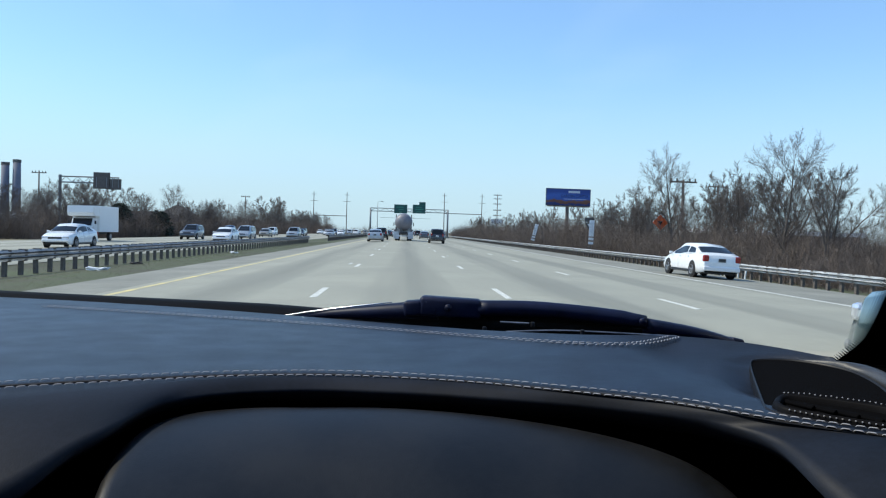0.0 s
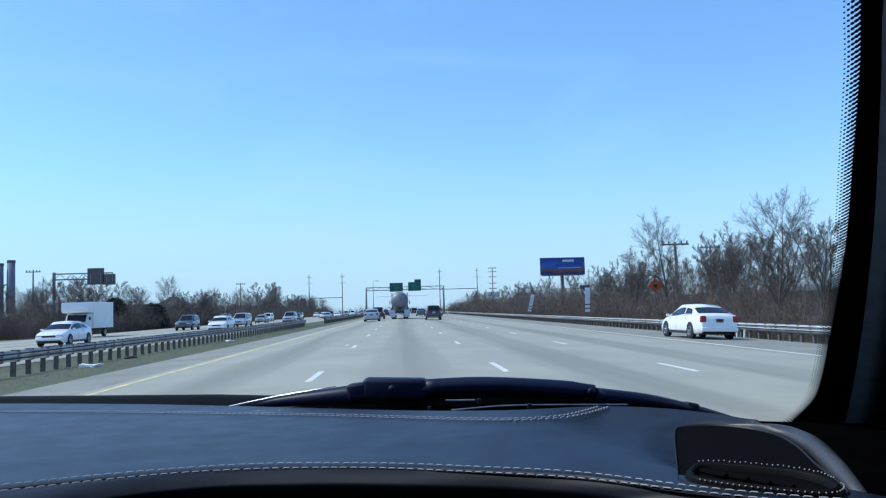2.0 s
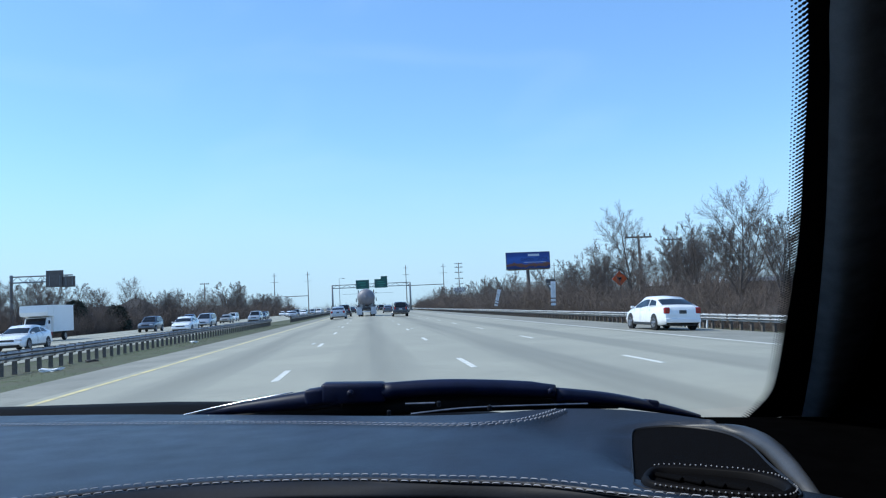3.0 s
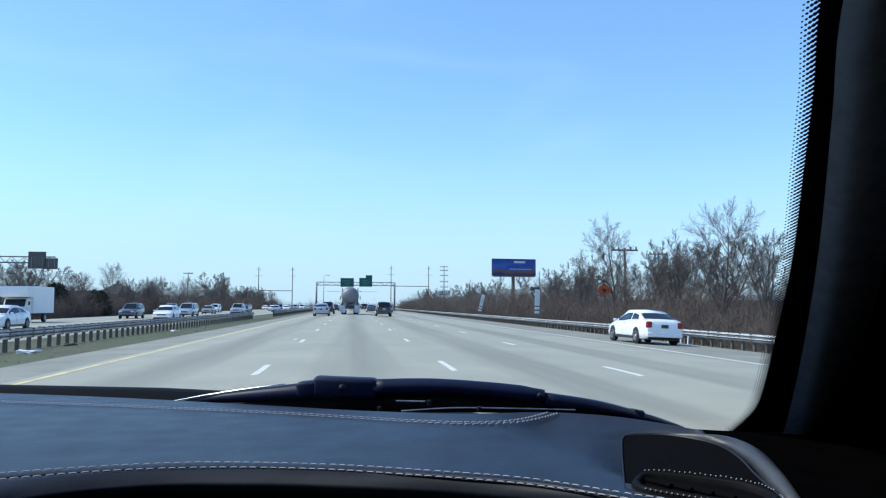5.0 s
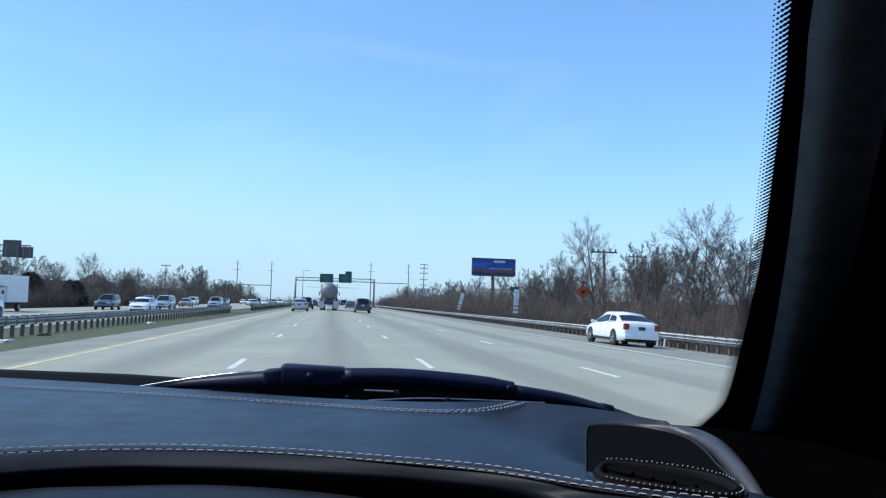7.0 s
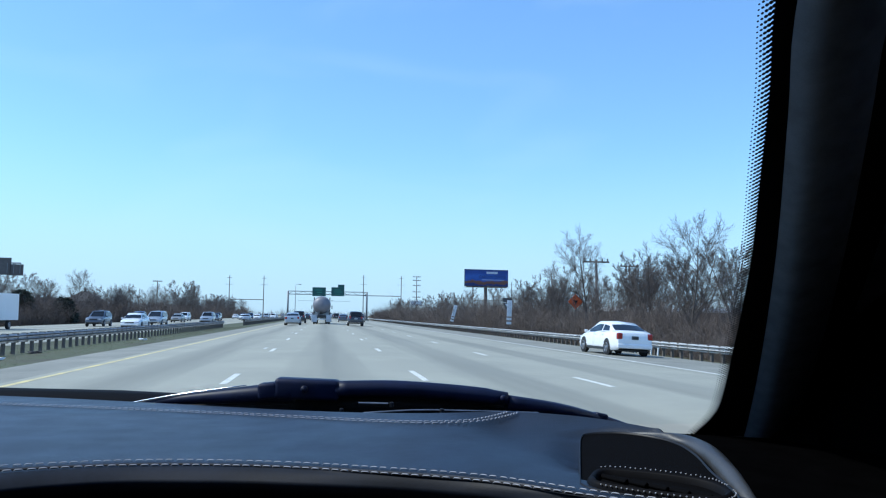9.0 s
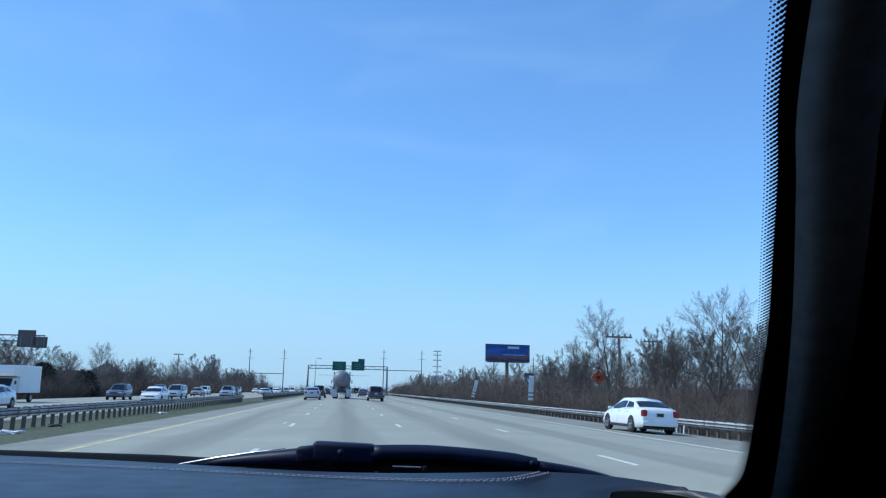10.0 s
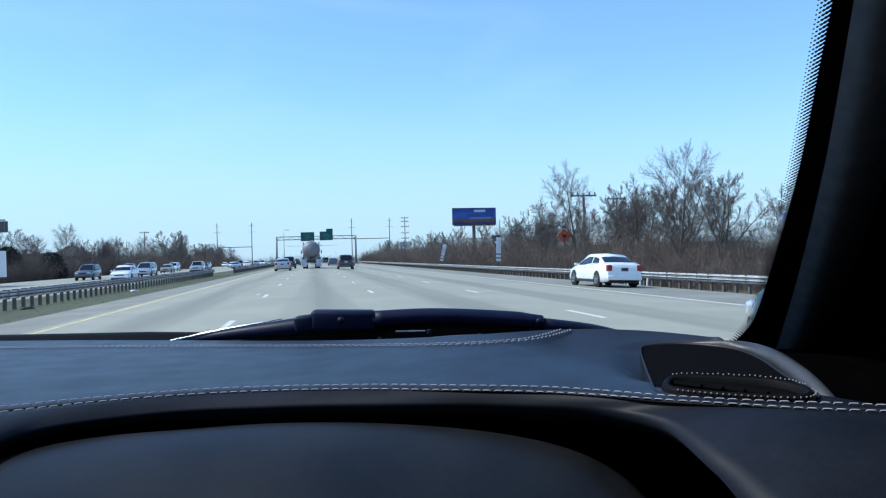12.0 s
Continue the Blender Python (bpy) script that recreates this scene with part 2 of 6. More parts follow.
def lie(x, y, rz=0):
    """A pose on the ground, tilted with the crossfall."""
    slope = (gz(x + 0.8) - gz(x - 0.8)) / 1.6
    return pose(x, y, gz(x) + 0.012, 0, -math.degrees(math.atan(slope)), 0) @ pose(0, 0, 0, 0, 0, rz)


# ---- mesh helpers ----


def ob_from(name, bm, material, parent=None, label="", smooth=False):
    me = bpy.data.meshes.new(name)
    bm.normal_update()
    bm.to_mesh(me)
    bm.free()
    for m in material if isinstance(material, (list, tuple)) else (material,):
        me.materials.append(M[m] if isinstance(m, str) else m)
    if smooth:
        for p in me.polygons:
            p.use_smooth = True
    ob = new(name, me)
    if parent is not None:
        ob.parent = parent
    if label:
        ob["label"] = label
    return ob


def part(name, bm, material, parent, label="", smooth=False):
    return ob_from(name, bm, material, parent, label, smooth)


def thing(name, label, category, m=None, group="", kind=""):
    e = new(name)
    e.empty_display_size = 0.2
    if m is not None:
        e.matrix_basis = m
    return tagged(e, label, category, group, kind)


def box(size, at=(0, 0, 0), bevel=0.0, bm=None, rot=None, seg=2):
    """A box with rounded edges, centred at a place."""
    bm = bm or bmesh.new()
    m = Matrix.Translation(at) @ (rot or Matrix()) @ Matrix.Diagonal((*size, 1))
    vs = bmesh.ops.create_cube(bm, size=1, matrix=m)["verts"]
    if bevel:
        es = list({e for v in vs for e in v.link_edges})
        bmesh.ops.bevel(bm, geom=es, offset=bevel, segments=seg, affect="EDGES", profile=0.5)
    return bm


def tube(points, radii, sides=8, bm=None, caps=True, flat=1.0):
    """A tapered tube along points."""
    bm = bm or bmesh.new()
    pts = [Vector(p) for p in points]
    if not isinstance(radii, (list, tuple)):
        radii = [radii] * len(pts)
    rings = []
    up = Vector((0, 0, 1))
    for i, p in enumerate(pts):
        d = (pts[min(i + 1, len(pts) - 1)] - pts[max(i - 1, 0)]).normalized()
        a = d.cross(up)
        if a.length < 0.1:
            a = d.cross(Vector((1, 0, 0)))
        a.normalize()
        b = a.cross(d)
        rings.append([bm.verts.new(p + (a * math.cos(k * math.tau / sides) + b * flat * math.sin(k * math.tau / sides)) * radii[i]) for k in range(sides)])
    for r, s in zip(rings, rings[1:]):
        for k in range(sides):
            bm.faces.new((r[k], r[(k + 1) % sides], s[(k + 1) % sides], s[k]))
    if caps:
        bm.faces.new(rings[0][::-1])
        bm.faces.new(rings[-1])
    return bm


def sheet(rows, bm=None):
    """A surface through rows of points."""
    bm = bm or bmesh.new()
    vs = [[bm.verts.new(p) for p in row] for row in rows]
    for a, b in zip(vs, vs[1:]):
        for k in range(len(a) - 1):
            bm.faces.new((a[k], a[k + 1], b[k + 1], b[k]))
    return bm


def prism(outline, depth, axis="z", at=(0, 0, 0), bevel=0.0, bm=None):
    """An outline pulled out to a depth: along z, or along x (outline in y, z), or along y (outline in x, z)."""
    bm = bm or bmesh.new()
    put = {"z": lambda a, b, c: (a, b, c), "x": lambda a, b, c: (c, a, b), "y": lambda a, b, c: (a, c, b)}[axis]
    lo = [bm.verts.new(Vector(put(a, b, 0)) + Vector(at)) for a, b in outline]
    hi = [bm.verts.new(Vector(put(a, b, depth)) + Vector(at)) for a, b in outline]
    n = len(outline)
    fs = [bm.faces.new(lo[::-1]), bm.faces.new(hi)]
    fs += [bm.faces.new((lo[k], lo[(k + 1) % n], hi[(k + 1) % n], hi[k])) for k in range(n)]
    bmesh.ops.recalc_face_normals(bm, faces=fs)
    if bevel:
        es = [e for e in {e for f in fs[:2] for e in f.edges}]
        bmesh.ops.bevel(bm, geom=es, offset=bevel, segments=2, affect="EDGES")
    return bm


def lathe(profile, axis="x", sides=24, at=(0, 0, 0), bm=None):
    """A turned shape: profile of (along, radius)."""
    bm = bm or bmesh.new()
    rings = []
    for a, r in profile:
        ring = []
        for k in range(sides):
            c, s = math.cos(k * math.tau / sides) * r, math.sin(k * math.tau / sides) * r
            p = {"x": (a, c, s), "y": (c, a, s), "z": (c, s, a)}[axis]
            ring.append(bm.verts.new(Vector(p) + Vector(at)))
        rings.append(ring)
    for r, s in zip(rings, rings[1:]):
        for k in range(sides):
            bm.faces.new((r[k], r[(k + 1) % sides], s[(k + 1) % sides], s[k]))
    bm.faces.new(rings[0])
    bm.faces.new(rings[-1])
    bmesh.ops.recalc_face_normals(bm, faces=bm.faces[:])
    return bm


def smooth_line(ctrl, n):
    """Points at even steps along a soft curve through the control points."""
    c = [Vector(p) for p in ctrl]
    c = [c[0] * 2 - c[1]] + c + [c[-1] * 2 - c[-2]]
    out = []
    for i in range(1, len(c) - 2):
        for k in range(24):
            t = k / 24
            a, b, d, e = c[i - 1], c[i], c[i + 1], c[i + 2]
            out.append(0.5 * ((2 * b) + (d - a) * t + (2 * a - 5 * b + 4 * d - e) * t * t + (3 * b - a - 3 * d + e) * t ** 3))
    out.append(c[-2])
    acc = [0.0]
    for p, q in zip(out, out[1:]):
        acc.append(acc[-1] + (q - p).length)
    res, j = [], 0
    for k in range(n):
        s = acc[-1] * k / (n - 1)
        while j < len(acc) - 2 and acc[j + 1] < s:
            j += 1
        f = (s - acc[j]) / max(1e-9, acc[j + 1] - acc[j])
        res.append(out[j].lerp(out[j + 1], min(1, f)))
    return res


def soft_pairs(ctrl, per=16):
    """A soft curve that keeps per steps between each pair of control points."""
    c = [Vector(p) for p in ctrl]
    c = [c[0] * 2 - c[1]] + c + [c[-1] * 2 - c[-2]]
    out = []
    for i in range(1, len(c) - 2):
        a, b, d, e = c[i - 1], c[i], c[i + 1], c[i + 2]
        for k in range(per):
            t = k / per
            out.append(0.5 * ((2 * b) + (d - a) * t + (2 * a - 5 * b + 4 * d - e) * t * t + (3 * b - a - 3 * d + e) * t ** 3))
    out.append(c[-2])
    return out


def stuff_mesh(name, verts, faces, material, label, category, parent=None):
    me = bpy.data.meshes.new(name)
    me.from_pydata(verts, [], faces)
    me.materials.append(M[material])
    ob = new(name, me)
    if parent is not None:
        ob.parent = parent
        ob["kind"] = "stuff"
        return ob
    return tagged(ob, label, category, kind="stuff")

# ---- the cabin: dashboard, screen, pillar, wiper ----
DZ = 1.085
FAR = [(-1.0, 1.22), (-0.62, 1.14), (-0.457, 1.092), (-0.343, 1.050), (-0.244, 1.006), (-0.123, 0.948), (0.0, 0.888), (0.10, 0.862), (0.20, 0.866),
       (0.268, 0.824), (0.311, 0.741), (0.310, 0.69), (0.301, 0.60), (0.284, 0.50)]
SEAM = [(-1.0, 0.40), (-0.60, 0.44), (-0.42, 0.50), (-0.30, 0.552), (-0.215, 0.582), (-0.131, 0.593), (-0.04, 0.577), (0.03, 0.550), (0.10, 0.516),
        (0.16, 0.461), (0.205, 0.429), (0.24, 0.410), (0.30, 0.382), (0.42, 0.34)]
LIP = [(-1.0, 0.30, 0.98), (-0.60, 0.34, 1.0), (-0.34, 0.38, 1.03), (-0.278, 0.46, 1.062), (-0.248, 0.535, 1.073), (-0.169, 0.571, 1.075), (-0.09, 0.570, 1.075), (-0.01, 0.552, 1.075),
       (0.066, 0.526, 1.075), (0.119, 0.492, 1.075), (0.142, 0.453, 1.074), (0.147, 0.395, 1.06), (0.168, 0.33, 1.03), (0.30, 0.25, 0.98)]
far = soft_pairs([(x, y, DZ + 0.001 - (0.03 if k == 12 else 0.07 if k == 13 else 0)) for k, (x, y) in enumerate(FAR)])
seam = soft_pairs([(x, y, DZ) for x, y in SEAM])
lip = soft_pairs(LIP)
under = [p + Vector((0.0, 0.0, -0.012)) + Vector((p.x + 0.045, p.y - 0.42, 0)).normalized() * 0.012 for p in lip]
roof_in = [p + Vector((p.x + 0.045, p.y - 0.42, 0)).normalized() * 0.17 + Vector((0, 0, -0.014)) for p in lip]
deep = [p + Vector((0, 0, -0.2)) for p in roof_in]


def between(a, b, f, lift=0.0):
    return [p.lerp(q, f) + Vector((0, 0, lift)) for p, q in zip(a, b)]


dash = thing("dashboard", "dark blue-black leather dashboard with pale double stitching", "dashboard", pose(0, 0, 0))
PANEL = [(0.1645, 0.505), (0.210, 0.641), (0.232, 0.701), (0.2436, 0.7146), (0.258, 0.7195), (0.278, 0.7165), (0.2965, 0.690), (0.303, 0.655), (0.2935, 0.601), (0.273, 0.535), (0.261, 0.490), (0.250, 0.455), (0.238, 0.4445),
         (0.1967, 0.458), (0.168, 0.4855)]
outline = smooth_line([(*q, DZ - 0.002) for q in PANEL] + [(*PANEL[0], DZ - 0.002)], 80)[:-1]
mid = sum(outline, Vector()) / len(outline)
fine_outline = smooth_line(outline + outline[:1], 260)


def beside(d, lift=0.0):
    """The seam, shifted by a distance towards the screen."""
    return [s + (f - s).normalized() * d + Vector((0, 0, lift)) for f, s in zip(far, seam)]


rows = [between(far, seam, f) for f in (0, 0.02, 0.05, *np.linspace(0.09, 0.95, 64))] + [beside(0.006), beside(0.0042, -0.0003), beside(0.0026, -0.0022)]
for f, row in zip((0, 0.02, 0.05, *np.linspace(0.09, 0.95, 64), 0.985, 0.995, 1.0), rows):
    for p in row:                                   # a slight crown, sinking a little under the corner panel
        k = min(1, max(0, (p.x - 0.115) / 0.06))
        k = k * k * (3 - 2 * k)
        p.z += math.sin(math.pi * f) * (0.001 * (1 - k) - 0.005 * k)
        if p.x > 0.08:                              # and falling into the hollow in which it sits
            near = min((p.x - q.x) ** 2 + (p.y - q.y) ** 2 for q in fine_outline) ** 0.5
            k = max(0, 1 - near / 0.034)
            p.z -= 0.010 * k * k * (3 - 2 * k) * min(1, max(0, (0.80 - f) / 0.2)) * (0.35 + 0.65 * min(1, max(0, (0.70 - p.y) / 0.06)))
part("top_pad", sheet(rows), "leather", dash, "smooth dark leather top pad with a soft sky sheen", True)
rows = [beside(-0.0026, -0.0022), beside(-0.0044, -0.0005)]
for f in (0.26, 0.4, 0.55, 0.7, 0.85, 1.0):
    row = between(seam, lip, f)
    for k, (p, q) in enumerate(zip(seam, lip)):
        row[k].z = p.z + (q.z - p.z) * (1 - math.cos(f * math.pi / 2))
    rows.append(row)
rows += [under, roof_in, deep]
part("rear_roll", sheet(rows), "leather_roll", dash, "leather-wrapped rear roll below the stitching", True)
part("seam_groove", sheet([beside(0.0034, -0.0024), beside(-0.0034, -0.0026)]), "groove", dash)
part("seam_welt", tube(beside(0.0, -0.0008), 0.0012, 6), "groove", dash, "dark cord between the stitch rows", True)
part("front_edge", sheet([[p + Vector((0, 0.0, 0.0)) for p in far], [p + Vector((0.004, 0.012, -0.012)) for p in far], [p + Vector((0.004, 0.014, -0.06)) for p in far]]), "leather", dash, smooth=True)


def stitch_row(curve, offset, pitch, length, width, parent, name="stitch", z=0.0018, lean=0.0):
    """Threads laid at even steps beside a seam; one small mesh shared by all."""
    line = smooth_line(curve, 900)
    bm = bmesh.new()
    tube([(-length / 2, 0, -0.0006), (-length * 0.35, 0, 0.0002), (0, 0, 0.0003), (length * 0.35, 0, 0.0002), (length / 2, 0, -0.0006)], [width * 0.4, width, width * 1.05, width, width * 0.4], 6, bm, flat=0.55)
    me = bpy.data.meshes.new(name)
    bm.to_mesh(me)
    bm.free()
    me.materials.append(M["thread"])
    walked, last, made = 0.0, None, 0
    for a, b in zip(line, line[1:]):
        walked += (b - a).length
        if walked < pitch:
            continue
        walked -= pitch
        d = (b - a).normalized()
        side = Vector((-d.y, d.x, 0))
        ob = new(name, me)
        ob.parent = parent
        ob.matrix_basis = Matrix.Translation(b + side * offset + Vector((0, 0, z))) @ pose(0, 0, 0, 0, 0, math.degrees(math.atan2(d.y, d.x)) + lean + random.uniform(-5, 5))
        made += 1
    return made


front_row, rear_row = [], []
for p, q, e in zip(seam, lip, far):
    if -0.62 < p.x < 0.36:
        front_row.append(p + (e - p).normalized() * 0.0105 + Vector((0, 0, 0.0009)))
        f = min(0.9, 0.0105 / (q - p).length)
        w = p.lerp(q, f)
        w.z = p.z + (q.z - p.z) * (1 - math.cos(f * math.pi / 2)) + 0.0008
        rear_row.append(w)
stitch_row(front_row, 0.0, 0.0074, 0.0060, 0.00066, dash, z=0.0)
stitch_row(rear_row, 0.0, 0.0074, 0.0060, 0.00070, dash, z=0.0)
# the front seam curves back to the screen at its end
front_curve = [(-0.56, 1.03, DZ + 0.0016), (-0.381, 0.972, DZ + 0.0016), (-0.235, 0.920, DZ + 0.0016), (-0.108, 0.869, DZ + 0.0016), (-0.03, 0.831, DZ + 0.0016), (0.04, 0.796, DZ + 0.0016),
               (0.09, 0.779, DZ + 0.0016), (0.135, 0.783, DZ + 0.0016), (0.165, 0.805, DZ + 0.0016), (0.203, 0.852, DZ + 0.0016)]
stitch_row(front_curve, 0.006, 0.0074, 0.0054, 0.00065, dash, z=0.0011, lean=10)
stitch_row(front_curve, -0.006, 0.0074, 0.0054, 0.00065, dash, z=0.0011, lean=14)
fl = smooth_line(front_curve, 120)
bm = bmesh.new()
sheet([[p + Vector((0, 0.0008, 0.0004)) for p in fl], [p + Vector((0, -0.0008, 0.0004)) for p in fl]], bm)
part("front_seam_groove", bm, "groove", dash)

# corner speaker panel with the oval vent
bm = bmesh.new()
rings = [[mid + (p - mid) * s + Vector((0, 0, dz)) for p in outline + outline[:1]] for s, dz in ((1.036, -0.009), (1.03, -0.002), (1.022, 0.0016), (1.008, 0.0014), (1.0, -0.001))]
sheet(rings, bm)
part("speaker_panel_rim", bm, "rim_black", dash, "thin satin black rim round the corner panel", True)
bm = bmesh.new()
bm.faces.new([bm.verts.new(mid + (p - mid) * 1.008 + Vector((0, 0, 0.0))) for p in outline])
grille = part("speaker_grille", bm, "grille", dash, "dark perforated corner grille panel")
OV = [(0.180, 0.532), (0.192, 0.552), (0.205, 0.556), (0.232, 0.539), (0.255, 0.515), (0.260, 0.491), (0.254, 0.470), (0.237, 0.460), (0.207, 0.479), (0.183, 0.504), (0.178, 0.518)]
OV = [(x * 0.955, y * 0.955) for x, y in OV]
oval = smooth_line([(*q, DZ) for q in OV] + [(*OV[0], DZ)], 60)[:-1]
oc = sum(oval, Vector()) / len(oval)
rings = [[oc + (p - oc) * s + Vector((0, 0, dz)) for p in oval + oval[:1]] for s, dz in ((1.06, -0.004), (1.04, 0.001), (0.99, 0.0035), (0.93, 0.002), (0.88, -0.004), (0.86, -0.012))]
vent = part("corner_vent", sheet(rings), "vent_black", dash, "oval black vent ring with a beaded stitch edge", True)
for k in range(6):
    a = oval[3].lerp(oval[33], 0.12 + 0.15 * k)
    ob_from("vent_slat", box((0.030, 0.004, 0.002), (0, 0, 0), 0.0008), "grille", vent).matrix_basis = Matrix.Translation((oc.x - 0.022 + 0.009 * k, oc.y + 0.03 - 0.0125 * k, DZ - 0.0002)) @ pose(0, 0, 0, 25, 0, -62)
bm = bmesh.new()
bm.faces.new([bm.verts.new(oc + (p - oc) * 0.9 + Vector((0, 0, -0.005))) for p in oval])
# shade in the well comes from its near-black colour
part("vent_well", bm, "headliner", vent)
bead = bmesh.new()
bmesh.ops.create_icosphere(bead, subdivisions=1, radius=0.0006)
bme = bpy.data.meshes.new("bead")
bead.to_mesh(bme)
bead.free()
bme.materials.append(M["thread"])
for p in smooth_line(oval + oval[:1], 74)[:-1]:
    if p.x < oc.x - 0.022 and p.y > oc.y:
        continue
    ob = new("bead", bme)
    ob.parent = vent
    d = p - oc                                      # on top of the ring at the back, beside it in front
    ob.location = oc + d * 1.0 + Vector((0, 0, 0.0043)) + Vector((0, 0, random.uniform(-0.0003, 0.0003))) if d.x * 0.55 + d.y * 0.83 > 0 else oc + d * 1.06 + Vector((0, 0, 0.0022))

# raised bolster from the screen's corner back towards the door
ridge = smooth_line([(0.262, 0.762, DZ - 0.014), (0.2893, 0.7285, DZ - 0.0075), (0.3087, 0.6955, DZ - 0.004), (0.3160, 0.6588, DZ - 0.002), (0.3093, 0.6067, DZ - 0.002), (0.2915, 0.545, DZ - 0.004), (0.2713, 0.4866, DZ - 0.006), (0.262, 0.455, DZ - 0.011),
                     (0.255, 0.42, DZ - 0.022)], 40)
# the bright ridge is put into this leather's colour
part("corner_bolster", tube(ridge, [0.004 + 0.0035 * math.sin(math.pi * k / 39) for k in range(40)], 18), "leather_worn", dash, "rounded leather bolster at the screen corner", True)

# on the side of the corner panel the whole top rises gently from the seam to the screen
EYE = Vector((-0.01, 0.0, 1.2))
reach = [sorted((math.atan2(p.x - EYE.x, p.y), math.hypot(p.x - EYE.x, p.y)) for p in line if p.y > 0.3) for line in (seam, far)]


def risen(p):
    """A point of the top, moved to the rising slope."""
    a, r = math.atan2(p.x - EYE.x, p.y), math.hypot(p.x - EYE.x, p.y)
    rs, rf = (float(np.interp(a, [q[0] for q in c], [q[1] for q in c])) for c in reach)
    side_on = min(1, max(0, (a + 0.12) / 0.3))
    pull = 0.15 * max(0, rf - rs) / (0.115 + 0.15 * rf) * side_on * side_on * (3 - 2 * side_on)
    return EYE + (p - EYE) * (1 - pull * min(1, max(0, (r - rs) / max(0.02, rf - rs))))


for ob in dash.children_recursive:
    if ob.name.split(".")[0] in ("stitch", "bead", "vent_slat"):
        ob.location = risen(ob.location)
    elif ob.name not in ("rear_roll", "seam_groove", "seam_welt"):
        for v in ob.data.vertices:
            v.co = risen(v.co)

# the lower pad in the arch of the dashboard
pad = thing("lower_dash_pad", "domed black leather pad set in the dashboard arch", "dashboard pad", pose(0, 0, 0))
plan = smooth_line([(-0.232, 0.34, 0), (-0.248, 0.38, 0), (-0.266, 0.44, 0), (-0.268, 0.495, 0), (-0.252, 0.538, 0), (-0.208, 0.559, 0), (-0.155, 0.564, 0), (-0.094, 0.566, 0), (-0.015, 0.553, 0), (0.068, 0.530, 0), (0.119, 0.504, 0),
                    (0.147, 0.464, 0), (0.152, 0.40, 0), (0.147, 0.34, 0)], 90)
rows = []
cx, cy = -0.06, 0.34
for s, dz in ((1.0, -0.07), (1.01, -0.04), (1.012, -0.022), (1.005, -0.011), (0.99, -0.004), (0.97, -0.001), (0.945, 0.0), (0.91, 0.0), (0.86, 0.0), (0.80, 0.0), (0.72, 0.0), (0.64, 0.0), (0.5, 0.0), (0.35, 0.0), (0.2, 0.0), (0.05, 0.0)):
    row = []
    for p in plan:
        x, y = cx + (p.x - cx) * s, cy + (p.y - cy) * s
        back = max(0, 0.566 - y)
        row.append(Vector((x, y, 1.068 + dz - 0.05 * back - (1.2 + 2.2 * min(1, max(0, (x + 0.26) / 0.14))) * back ** 2 - 0.12 * max(0, x + 0.08) ** 2)))
    rows.append(row)
part("pad_cushion", sheet(rows[3:]), "pad_leather", pad, "domed leather cushion", True)
part("pad_edge", sheet(rows[:4]), "pad_leather", pad, "rounded leather edge of the pad", True)

# windscreen, its printed border and dots
gn = Vector((0, 0.57, 0.82)).normalized()
gp = Vector((0.3, 0.885, 1.082))


def on_glass(x, y, out=0.0):
    return Vector((x, y, gp.z + (gp.y - y) * gn.y / gn.z)) + gn * out


EDGE = [(0.225, 0.33), (0.270, 0.434), (0.297, 0.486), (0.328, 0.552), (0.374, 0.652), (0.423, 0.778), (0.449, 0.850), (0.456, 0.885), (0.450, 0.93)]
edge = [on_glass(p.x, p.y) for p in smooth_line([(x - 0.001, y, 0) for x, y in EDGE], 150)]
screen = thing("windscreen", "clear raked car windscreen with a dotted black border", "windscreen", pose(0, 0, 0))
bm = sheet([[on_glass(x, y) for x in np.linspace(-1.0, 0.62, 12)] for y in np.linspace(0.30, 0.905, 8)])
pane = part("pane", bm, "windscreen", screen, "clear glass pane", True)
pane.visible_shadow = False
bm = sheet([[on_glass(p.x, p.y, -0.002) for p in edge], [on_glass(p.x + 0.016, p.y, -0.002) for p in edge], [on_glass(p.x + 0.12, p.y, -0.002) for p in edge]])
part("border_band", bm, "frit", screen, "solid black printed band")
verts, faces = [], []
side = Vector((-1, 0.25, 0)).normalized()
for col in range(5):
    r = (0.0019, 0.00165, 0.0014, 0.0011, 0.0008)[col]
    line = smooth_line(edge, 175)
    for k, p in enumerate(line[:-1]):
        q = p.lerp(line[k + 1], 0.5 if col % 2 else 0.0)
        q = on_glass(q.x + 0.0002 - 0.0027 * col, q.y, -0.0015)
        ax, ay = Vector((1, 0, 0)), gn.cross(Vector((1, 0, 0)))
        i = len(verts)
        verts += [tuple(q + ax * r * math.cos(a * math.tau / 6) + ay * r * math.sin(a * math.tau / 6)) for a in range(6)]
        faces.append(tuple(range(i, i + 6)))
stuff_mesh("border_dots", verts, faces, "frit", "", "", screen)

# pillar trim and the closing shell of the cabin
pillar = thing("windscreen_pillar", "dark cloth-covered windscreen pillar trim", "pillar", pose(0, 0, 0))
INNER = [(0.230, 0.30), (0.280, 0.43), (0.318, 0.502), (0.384, 0.629), (0.451, 0.772), (0.505, 0.899), (0.523, 0.95)]
inn = [on_glass(p.x, p.y, -0.006) for p in smooth_line([(x, y, 0) for x, y in INNER], 40)]
prof = [(0.0, 0.0), (0.006, 0.007), (0.018, 0.010), (0.036, 0.009), (0.056, 0.004), (0.074, -0.006), (0.088, -0.022), (0.10, -0.035), (0.14, -0.03), (0.20, 0.0)]
rows = [[p + Vector((a, -0.35 * b, 0)) + (-gn) * (0.0) + Vector((0, -b, -0.4 * b)) for p in inn] for a, b in prof]
